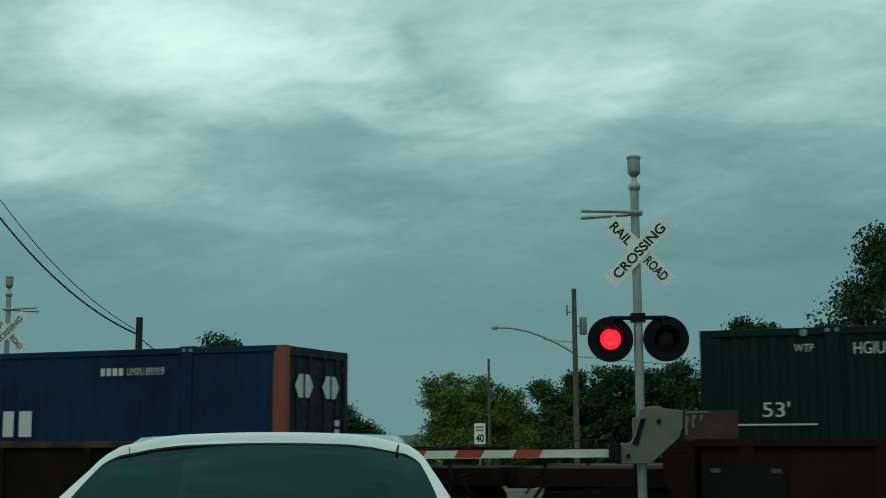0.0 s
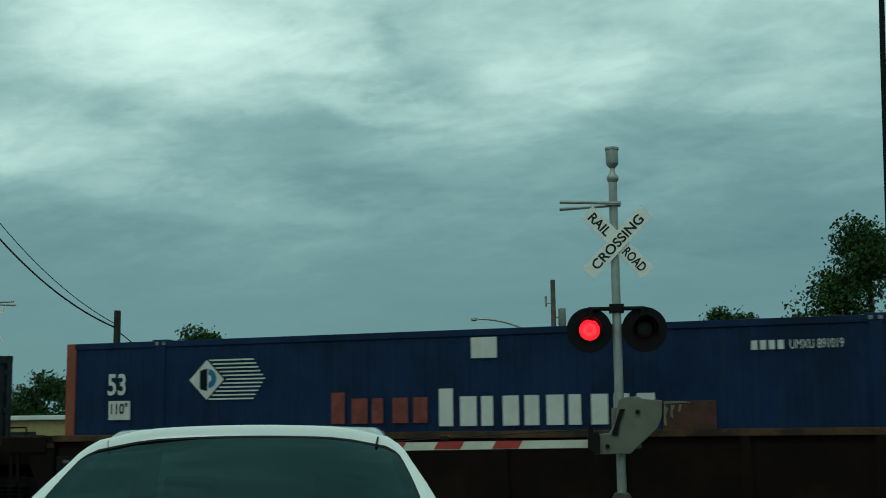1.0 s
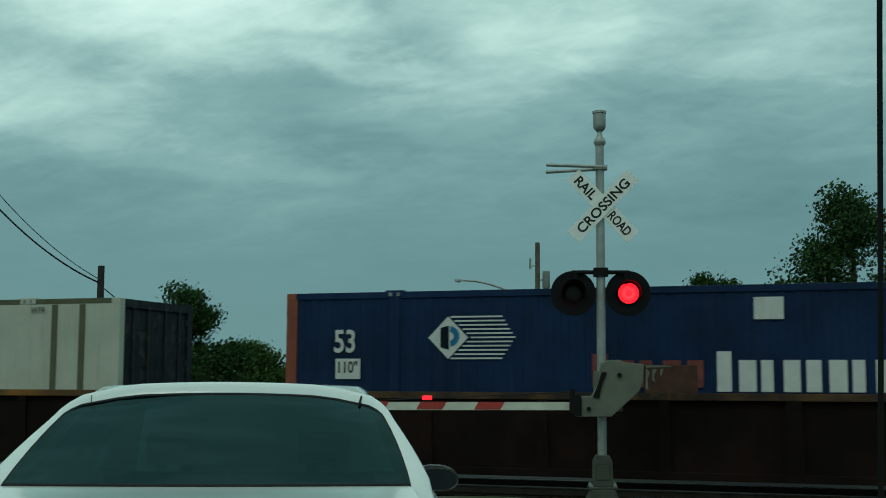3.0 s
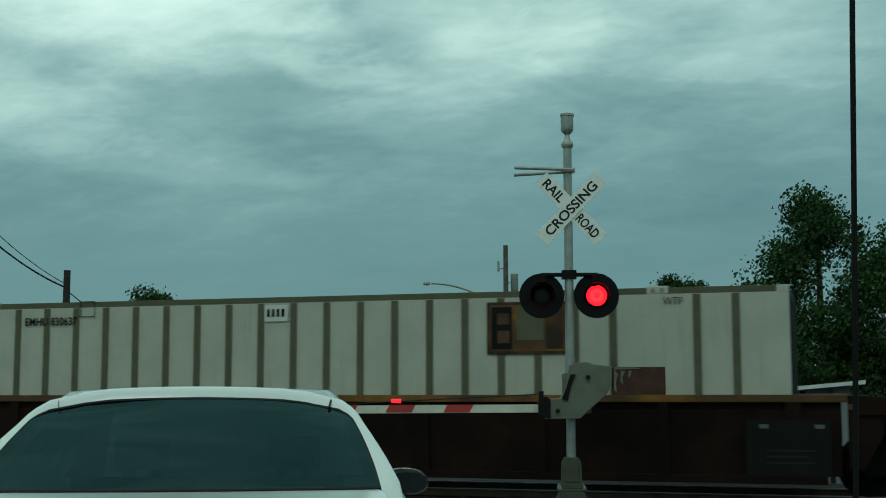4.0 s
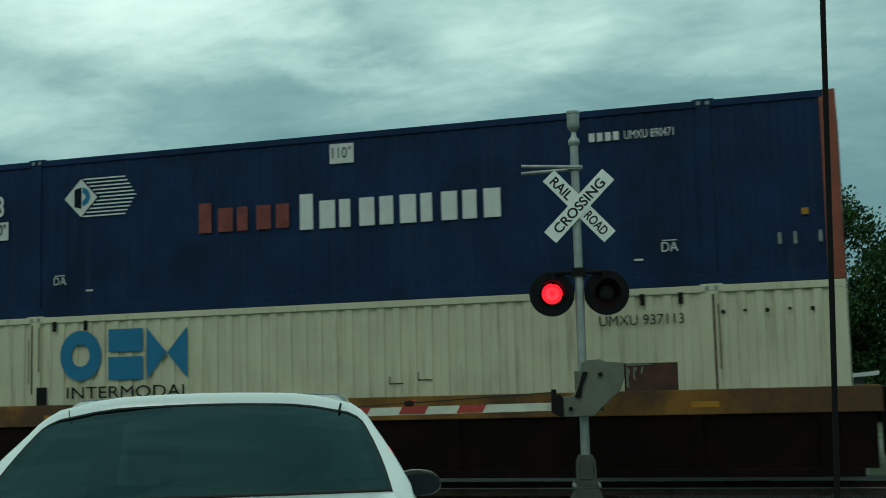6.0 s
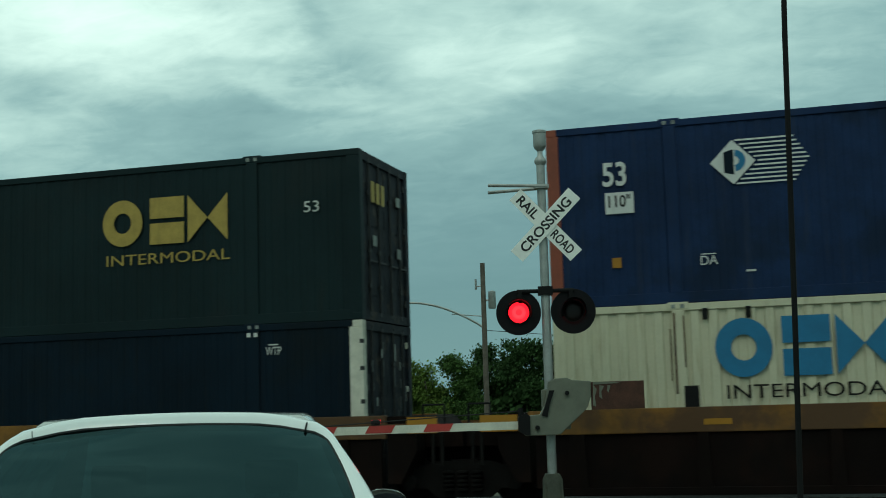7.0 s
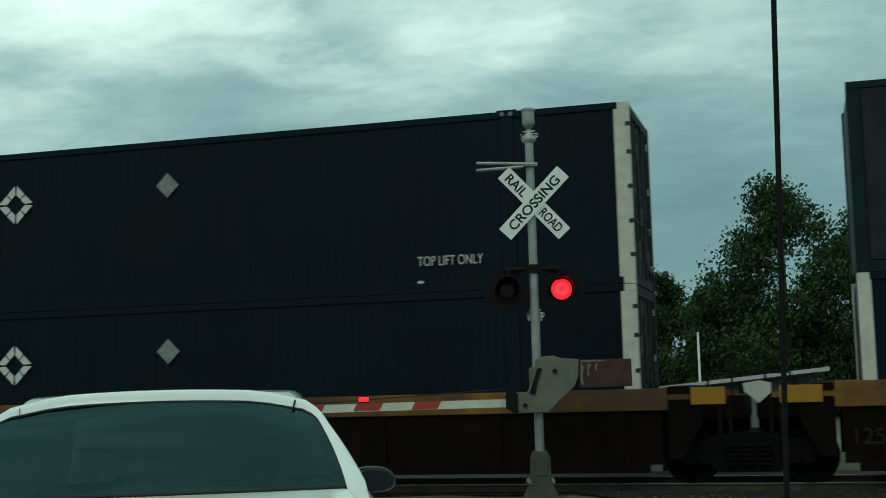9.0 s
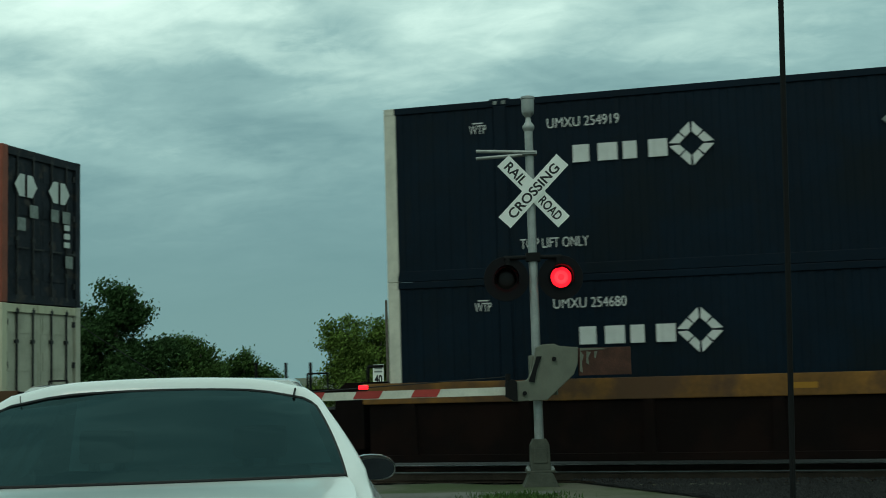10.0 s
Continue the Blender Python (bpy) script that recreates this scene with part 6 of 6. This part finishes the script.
        mir = part("door_mirror", bm, M["car_white"], c, "white door mirror", smooth=True)
        bm = bmesh.new()
        vs = [bm.verts.new((sx * (0.962 + 0.110 * math.copysign(abs(math.cos(2 * math.pi * k / n)) ** 0.8, math.cos(2 * math.pi * k / n))), 1.612, 0.944 + 0.058 * math.sin(2 * math.pi * k / n))) for k in range(n)]
        bm.faces.new(vs)
        part("mirror_glass", bm, M["window_dark"], mir, "dark mirror glass")
    # seats with head restraints
    for x, y in ((-0.37, 0.95), (0.37, 0.95)):
        bm = bmesh.new()
        box(bm, x - 0.25, x + 0.25, y, y + 0.14, 0.5, 1.02)
        box(bm, x - 0.13, x + 0.13, y + 0.02, y + 0.11, 1.06, 1.22)
        tube(bm, (x - 0.06, y + 0.06, 1.0), (x - 0.06, y + 0.06, 1.08), 0.008, seg=6)
        tube(bm, (x + 0.06, y + 0.06, 1.0), (x + 0.06, y + 0.06, 1.08), 0.008, seg=6)
        part("front_seat", bm, M["seat"], c, "grey cloth seat with head restraint", bevel=0.03)
    bm = bmesh.new()
    box(bm, -0.66, 0.66, -0.22, -0.06, 0.5, 1.0)
    part("rear_seat", bm, M["seat"], c, "grey cloth rear bench", bevel=0.04)
    bm = bmesh.new()
    box(bm, -0.68, 0.68, -0.62, -0.2, 0.96, 0.985)
    part("parcel_shelf", bm, M["seat"], c)
    # wheels
    for sx in (-1, 1):
        for y in (-0.78, 1.98 + 0.1):
            bm = bmesh.new()
            lathe(bm, [(0.20, -0.09), (0.29, -0.10), (0.32, -0.07), (0.32, 0.07), (0.29, 0.10), (0.20, 0.09)], seg=24, axis="Y")
            bmesh.ops.transform(bm, matrix=pose(sx * 0.79, y, 0.32, 0, 0, 90), verts=bm.verts[:])
            tyre = part("wheel", bm, M["rubber"], c, "black tyre", smooth=True)
            bm = bmesh.new()
            lathe(bm, [(0.20, -0.03), (0.20, 0.03), (0.05, 0.05)], seg=20, axis="Y")
            bmesh.ops.transform(bm, matrix=pose(sx * 0.87, y, 0.32, 0, 0, 90 * -sx), verts=bm.verts[:])
            part("rim", bm, M["galv"], tyre, "silver rim", smooth=True)


sedan()


# ---- the aerial of the car that carries the camera, on its scuttle ----
def own_car():
    a = empty("car_scuttle", pose(0, 0.7, 0), "dark scuttle and bonnet of the waiting car", "car")
    # the bonnet: a low crowned shell that falls away to the nose
    bm = bmesh.new()
    rows = []
    for y, hw, top in ((-0.15, 0.76, 0.96), (0.25, 0.775, 0.955), (0.75, 0.775, 0.92), (1.10, 0.74, 0.85), (1.28, 0.66, 0.72), (1.32, 0.60, 0.56)):
        half = [(0.0, top + 0.03), (hw * 0.5, top + 0.022), (hw * 0.85, top - 0.01), (hw * 0.97, top - 0.06), (hw, top - 0.16), (hw * 0.98, 0.42), (0.0, 0.42)]
        rows.append([bm.verts.new((-0.325 + x, y, z)) for x, z in half] + [bm.verts.new((-0.325 - x, y, z)) for x, z in half[-2:0:-1]])
    for r0, r1 in zip(rows, rows[1:]):
        for k in range(len(r0)):
            bm.faces.new((r0[k], r0[(k + 1) % len(r0)], r1[(k + 1) % len(r0)], r1[k]))
    bm.faces.new(rows[0])
    bm.faces.new(rows[-1][::-1])
    bmesh.ops.recalc_face_normals(bm, faces=bm.faces[:])
    part("bonnet", bm, M["hood"], a, "dark crowned bonnet", smooth=True)
    for x in (-1.0, 0.35):
        bm = bmesh.new()
        lathe(bm, [(0.2, -0.1), (0.34, -0.1), (0.34, 0.1), (0.2, 0.1)], axis="Y", seg=24)
        bmesh.ops.transform(bm, matrix=pose(x, 0.62, 0.34, 0, 0, 90), verts=bm.verts[:])
        part("wheel", bm, M["rubber"], a, "black tyre", smooth=True)
    bm = bmesh.new()
    pts = [(0.177, 0, 0.97), (0.1835, 0, 1.30), (0.1896, 0, 1.494), (0.1938, 0, 1.65), (0.199, 0, 1.80), (0.207, 0, 2.0)]
    rings = []
    for k, p in enumerate(pts):
        r = 0.0016 if k else 0.004
        rings.append([bm.verts.new((p[0] + r * math.cos(math.pi * q / 4), p[1] + r * math.sin(math.pi * q / 4), p[2])) for q in range(8)])
    for a1, b1 in zip(rings, rings[1:]):
        for q in range(8):
            bm.faces.new((a1[q], a1[(q + 1) % 8], b1[(q + 1) % 8], b1[q]))
    part("aerial", bm, M["black"], a, "thin black whip aerial", smooth=True)


own_car()


# ---- trees, poles and far things ----
def tree(x, y, high, wide, mat, label, seed, base=-0.5, leaves=2600, low=0.25, lean=0.0, size=0.16, blobs=14):
    rng = random.Random(seed)
    t = empty("tree", pose(x, y, base), label, "tree", "trees behind the tracks")
    bm = bmesh.new()
    top = high * 0.75
    prev, pr = Vector((0, 0, -0.1)), wide * 0.035 + 0.06
    for k in range(1, 6):
        p = Vector((lean * k / 5 + rng.uniform(-0.1, 0.1), rng.uniform(-0.1, 0.1), top * k / 5))
        r = pr * 0.8
        tube(bm, prev, p, pr, r, seg=8)
        prev, pr = p, r
    trunk = part("trunk", bm, M["bark"], t, "dark trunk", smooth=True)
    centres = []
    for k in range(blobs):
        a = rng.uniform(0, 2 * math.pi)
        f = (k + rng.random()) / blobs
        z = high * (low + (1 - low) * (0.06 + 0.86 * f))
        rr = wide * 0.5 * math.sqrt(max(0.03, 1 - (abs(f - 0.40) / 0.62) ** 2.0)) * rng.uniform(0.30, 0.90)
        centres.append((Vector((rr * math.cos(a) + lean * f, rr * math.sin(a), z)), wide * rng.uniform(0.12, 0.22) * (1.15 - 0.45 * f)))
    bm = bmesh.new()
    for c, r in centres[:9]:
        s = Vector((lean * 0.5, 0, min(c.z * 0.6, top * 0.9)))
        tube(bm, s, c, 0.05 + wide * 0.008, 0.015, seg=5)
    part("limb", bm, M["bark"], t, "dark limbs")
    verts, faces = [], []
    # leaves sit in small tufts on the outside of each bough, with gaps between the tufts
    total, per = int(leaves * 3.2), 13
    weight = sum(r * r for c, r in centres)
    for c, r in centres:
        for k in range(max(4, int(total / per * r * r / weight))):
            d = Vector((rng.gauss(0, 1), rng.gauss(0, 1), rng.gauss(0, 1))).normalized() * r * (rng.random() ** 0.30) * (rng.uniform(0.85, 1.12) if rng.random() < 0.88 else rng.uniform(1.12, 1.5))
            q = c + Vector((d.x, d.y, d.z * 0.82))
            tuft = size * rng.uniform(0.8, 1.8)
            for n_leaf in range(per):
                p = q + Vector((rng.gauss(0, tuft), rng.gauss(0, tuft), rng.gauss(-0.2 * tuft, tuft * 0.6)))
                n = Vector((rng.gauss(0, 1), rng.gauss(-0.2, 1), rng.gauss(0.5, 1))).normalized()
                u = n.orthogonal().normalized()
                v = n.cross(u)
                s = size * 0.50 * rng.uniform(0.6, 1.4)
                b = len(verts)
                verts += [tuple(p - u * s), tuple(p + v * s * 0.55 + n * s * 0.15), tuple(p + u * s), tuple(p - v * s * 0.55 + n * s * 0.15)]
                faces.append((b, b + 1, b + 2, b + 3))
    me = bpy.data.meshes.new("crown")
    me.from_pydata(verts, [], faces)
    me.materials.append(mat)
    ob = new("crown", me)
    ob.parent = t
    ob["label"] = "uneven leafy crown"
    return t


DK = "dark green leafy tree behind the railway"
tree(16.0, 60, 11.8, 7.4, LEAF_DARK, "tall dark broadleaf tree behind the railway", 1, leaves=11000, low=0.05, size=0.20, blobs=34)
tree(19.8, 62, 10.6, 6.0, LEAF_DARK, "tall dark broadleaf tree behind the railway", 2, leaves=8000, low=0.0, size=0.20, blobs=28)
tree(13.6, 64, 6.9, 4.4, LEAF_DARK, DK, 3, leaves=5000, low=0.0, blobs=20, size=0.2)
tree(10.95, 75, 8.95, 4.4, LEAF_DARK, DK, 4, leaves=8000, low=0.0, blobs=28, size=0.2)
tree(13.1, 76, 8.5, 3.8, LEAF_DARK, DK, 5, leaves=6000, low=0.0, blobs=20, size=0.2)
for k, (x, h, w) in enumerate(((2.2, 6.6, 4.0), (4.4, 7.0, 4.2), (6.8, 6.6, 4.6), (9.1, 7.1, 4.4), (11.4, 6.8, 4.6), (21.3, 9.0, 6), (17.5, 8.0, 6))):
    tree(x, 90, h, w, LEAF_DARK, DK, 20 + k, leaves=4500, low=0.0, size=0.24, blobs=22)
PG = "pale green bushy tree behind the crossing"
tree(-6.1, 80, 5.9, 4.6, LEAF_LIGHT, PG, 40, base=-0.5, leaves=7000, low=0.0, blobs=26, size=0.18)
tree(-3.9, 81, 5.6, 4.4, LEAF_LIGHT, PG, 41, base=-0.5, leaves=6000, low=0.0, blobs=24, size=0.18)
tree(-1.9, 82, 4.9, 3.6, LEAF_LIGHT, PG, 42, base=-0.5, leaves=4500, low=0.0, blobs=20, size=0.18)
tree(0.0, 84, 5.5, 3.8, LEAF_MID, PG, 43, base=-0.5, leaves=4500, low=0.0, blobs=20, size=0.2)
tree(-17.6, 70, 7.7, 5.2, LEAF_DARK, DK, 50, leaves=9000, low=0.0, blobs=32, size=0.2)
tree(-19.6, 71, 6.7, 3.8, LEAF_DARK, DK, 51, leaves=4500, low=0.0, blobs=20, size=0.2)
tree(-21.6, 72, 6.2, 5.0, LEAF_DARK, DK, 52, leaves=5000, low=0.0, blobs=22, size=0.2)
tree(-15.7, 71.5, 4.6, 4.0, LEAF_DARK, DK, 55, leaves=5000, low=0.0, blobs=22, size=0.2)
tree(-14.7, 78, 4.7, 4.8, LEAF_MID, "low dark green tree behind the railway", 53, leaves=5500, low=0.0, blobs=24, size=0.2)
tree(-12.3, 80, 3.7, 3.8, LEAF_MID, "low dark green tree behind the railway", 54, leaves=3500, low=0.0, blobs=18, size=0.2)
for k, (x, h, w) in enumerate(((-26.0, 6.1, 5), (-30.0, 6.4, 5.5), (-34.3, 6.3, 5.5), (-38.5, 6.7, 6), (-43.2, 6.4, 6))):
    tree(x, 90, h, w, LEAF_DARK, DK, 60 + k, leaves=4500, low=0.0, size=0.24, blobs=22)


def undergrowth():
    """Low scrub that closes the view under the trees."""
    rng = random.Random(77)
    verts, faces = [], []
    for k in range(26000):
        x = rng.uniform(-46, -12.5) if rng.random() < 0.45 else rng.uniform(-6.5, 32)
        y = 92 + rng.uniform(-4, 3)
        top = 2.6 + 1.2 * noise.noise(Vector((x * 0.4, y * 0.2, 3.0)))
        p = Vector((x, y, -0.5 + rng.random() ** 0.8 * top))
        n = Vector((rng.gauss(0, 1), rng.gauss(-0.8, 1), rng.gauss(0.5, 1))).normalized()
        u = n.orthogonal().normalized()
        v = n.cross(u)
        s = rng.uniform(0.16, 0.40)
        b = len(verts)
        verts += [tuple(p - u * s), tuple(p + v * s * 0.6), tuple(p + u * s), tuple(p - v * s * 0.6)]
        faces.append((b, b + 1, b + 2, b + 3))
    me = bpy.data.meshes.new("undergrowth")
    me.from_pydata(verts, [], faces)
    me.materials.append(LEAF_DARK)
    tagged(new("undergrowth", me), "dark scrub under the far trees", "undergrowth", kind="stuff")


undergrowth()


def pole(x, y, top, r, mat, label, base=-0.5):
    p = empty("utility_pole", pose(x, y, base), label, "utility pole", "poles behind the tracks")
    bm = bmesh.new()
    tube(bm, (0, 0, -0.1), (0, 0, top - base), r * 1.25, r, seg=12)
    part("shaft", bm, mat, p, smooth=True)
    return p


def far_things():
    p = pole(1.45, 60, 8.15, 0.11, M["wood_pole"], "wooden utility pole with transformer and street lamp arm")
    b = 0.5
    bm = bmesh.new()
    lathe(bm, [(0.05, 6.85 + b), (0.17, 6.8 + b), (0.18, 6.05 + b), (0.14, 6.0 + b)], (0.40, 0, 0), seg=14)
    tube(bm, (0, 0, 6.4 + b), (0.4, 0, 6.4 + b), 0.04, seg=6)
    part("transformer", bm, M["galv"], p, "grey transformer can", smooth=True)
    bm = bmesh.new()
    tube(bm, (-0.34, 0, 7.05 + b), (0.1, 0, 7.1 + b), 0.03, seg=6)
    tube(bm, (-0.34, 0, 6.9 + b), (-0.34, 0, 7.4 + b), 0.05, seg=6)
    part("cutout_switch", bm, M["galv"], p)
    bm = bmesh.new()
    sweep(bm, [(-3.5 * k / 12, 0, 5.1 + b + 1.28 * math.sin(k / 12 * math.pi / 2) ** 0.9) for k in range(13)], 0.05, 8)
    tube(bm, (0, 0, 5.65 + b), (-1.5, 0, 5.80 + b), 0.025, seg=6)
    arm = part("lamp_arm", bm, M["galv"], p, "curved street lamp arm", smooth=True)
    bm = bmesh.new()
    lathe(bm, [(0.05, 6.28 + b), (0.17, 6.32 + b), (0.16, 6.42 + b), (0.04, 6.46 + b)], (-3.7, 0, 0), seg=12)
    part("lamp_head", bm, M["galv"], arm, "street lamp head", smooth=True)
    pole(-3.2, 75, 5.8, 0.07, M["wood_pole"], "thin grey pole among the bushes")
    dk = pole(-14.42, 45, 5.66, 0.12, M["dark_pole"], "dark wooden pole carrying a slack cable")
    far_end = (-5.68, -5.25)

    def hang(z0, rise, curve, r):
        bm = bmesh.new()
        line = []
        for k in range(31):
            f = 0.75 * k / 30
            line.append((far_end[0] * f / 0.75, far_end[1] * f / 0.75, z0 + b + rise * f + curve * f * f))
        sweep(bm, line, r, 5)
        part("cable", bm, M["wire"], dk, "slack black cable")
    hang(5.03, 3.5, 7.9, 0.032)
    hang(5.15, 4.6, 7.6, 0.016)
    bm = bmesh.new()
    sweep(bm, [(0, 0, 4.95 + b), (0.6, 6.0, 3.4 + b), (1.6, 14.0, 1.6 + b)], 0.02, 5)
    part("cable", bm, M["wire"], dk, "slack black cable")
    pole(-20.1, 39.75, 12.4, 0.16, M["dark_pole"], "tall dark pole that anchors a slack cable")
    bm = bmesh.new()
    tube(bm, (0, 0, 5.0 + b), (12.0, 14.0, 4.7 + b), 0.015, seg=5)
    part("cable", bm, M["wire"], p, "thin black cable")
    pole(7.93, 40, 2.88, 0.035, M["sign_white"], "thin plain white post")
    s = empty("road_sign", pose(-3.3, 66, -0.5), "small white road sign on a thin post", "road sign")
    bm = bmesh.new()
    box(bm, -0.28, 0.28, 0, 0.02, 1.45, 2.50)
    part("sign_plate", bm, M["sign_white"], s, "white sign plate", bevel=0.006)
    lettering("lettering", "40", M["sign_black"], s, -0.20, 0.20, 1.55, 1.97, -0.008, heavy=0.03)
    for k in range(2):
        patch("sign_bar", M["grey_mark"], s, -0.20, 0.20, 2.10 + k * 0.16, 2.19 + k * 0.16, -0.008)
    bm = bmesh.new()
    tube(bm, (0, 0.06, 0), (0, 0.06, 2.4), 0.04, seg=8)
    part("post", bm, M["galv"], s)


far_things()


def lean_to_shed(s0, s1, off, za, zb):
    """A pale clad shed whose single roof slope climbs along the tracks."""
    c = empty("shed", along(s0, off, -0.5), "pale metal shed with a sloping white roof edge", "building")
    L, D, a, b = s1 - s0, 6.0, za + 0.5, zb + 0.5
    bm = bmesh.new()
    prism(bm, [(0, 0), (L, 0), (L, b), (0, a)], 0, D)
    w = part("wall", bm, M["shed"], c)
    bm = bmesh.new()
    prism(bm, [(-0.3, a - 0.02), (L + 0.3, b + 0.02), (L + 0.3, b + 0.10), (-0.3, a + 0.06)], -0.3, D + 0.3)
    part("roof", bm, M["shed_roof"], c, "white sloping roof sheet")
    for k in range(9):
        x = 0.4 + k * (L - 0.8) / 8
        h = a + (b - a) * x / L
        bm = bmesh.new()
        box(bm, x - 0.05, x + 0.05, -0.05, 0.0, 0, h - 0.03)
        part("batten", bm, M["window_dark"], w)
        if k % 3 == 1:
            bm = bmesh.new()
            box(bm, x + 0.2, x + 0.75, -0.03, 0.0, 0.9, 1.4)
            part("window", bm, M["window_dark"], w, "dark window")


lean_to_shed(-5.2, 0.05, 8.0, 1.03, 1.52)


def tan_building():
    c = empty("building", pose(-36, 60, -0.5), "low tan building with a white roof edge", "building")
    bm = bmesh.new()
    box(bm, 0, 14.6, 0, 7, 0, 2.45)
    w = part("wall", bm, M["tan_wall"], c)
    bm = bmesh.new()
    box(bm, -0.2, 14.7, -0.25, 7.2, 2.45, 2.66)
    part("roof", bm, M["shed_roof"], c, "white roof edge", bevel=0.03)
    bm = bmesh.new()
    box(bm, 14.6, 16.6, 0.6, 6, 0, 2.5)
    part("annex", bm, M["tan_wall"], c)
    for k in range(5):
        bm = bmesh.new()
        box(bm, 1.0 + k * 2.7, 2.2 + k * 2.7, -0.04, 0, 0.9, 1.9)
        part("window", bm, M["window_dark"], w, "dark window")


tan_building()


# ---- rough grass by the road's edge ----
def grass_patch():
    rng = random.Random(11)
    verts, faces = [], []
    for k in range(1500):
        x, y = rng.gauss(0.85, 0.30), rng.gauss(16.0, 0.35)
        z = ground_z(x, y) + 0.02
        h, a = rng.uniform(0.02, 0.07), rng.uniform(0, 2 * math.pi)
        b = len(verts)
        verts += [(x, y, z), (x + 0.02 * math.cos(a), y + 0.02 * math.sin(a), z), (x + rng.uniform(-0.03, 0.03), y + rng.uniform(-0.03, 0.03), z + h)]
        faces.append((b, b + 1, b + 2))
    me = bpy.data.meshes.new("grass")
    me.from_pydata(verts, [], faces)
    me.materials.append(LEAF_MID)
    tagged(new("grass", me), "tufts of rough yellow-green grass by the road", "grass", kind="stuff")


grass_patch()


# ---- what moves: the train, its wheels, and the flashing lenses ----
def train_at(t):
    """Metres rolled by t: even pace, a slight gain and then a lag about the middle."""
    lag = 0.28 * math.exp(-((t - 5.3) / 0.75) ** 2)
    gain = 0.11 * math.exp(-((t - 3.95) / 0.25) ** 2)
    return SPEED * t - lag + gain


def motions():
    for ob, s0, off, z in MOVERS:
        walk(ob, [(k / 10, along(s0 + train_at(k / 10), off, z)) for k in range(101)])
    for w, x, y, z in WHEELS:
        walk(w, [(k / 30, pose(x, y, z, 0, math.degrees(train_at(k / 30) / 0.42), 0)) for k in range(301)])
    # lamps change sides about every 0.6 s; each half turn is spread over three steps
    changes = [0.34, 0.93, 1.55, 2.15, 2.75, 3.35, 3.93, 4.55, 5.15, 5.75, 6.35, 6.92, 7.55, 8.10, 8.66, 9.26, 9.86]
    for ob, phase, (x, y, z) in FLASH:
        turn = [180.0 * (sum(c <= k / 30 for c in changes) % 2) for k in range(301)]
        out = turn[:]
        for k in range(1, 301):
            if turn[k] != turn[k - 1]:
                for j, f in ((0, 0.33), (1, 0.67)):
                    if k + j < 301:
                        out[k + j] = turn[k - 1] + (turn[k] - turn[k - 1]) * f
        walk(ob, [(k / 30, pose(x, y, z, 0, 0, v + (0 if phase else 180))) for k, v in enumerate(out)])


motions()
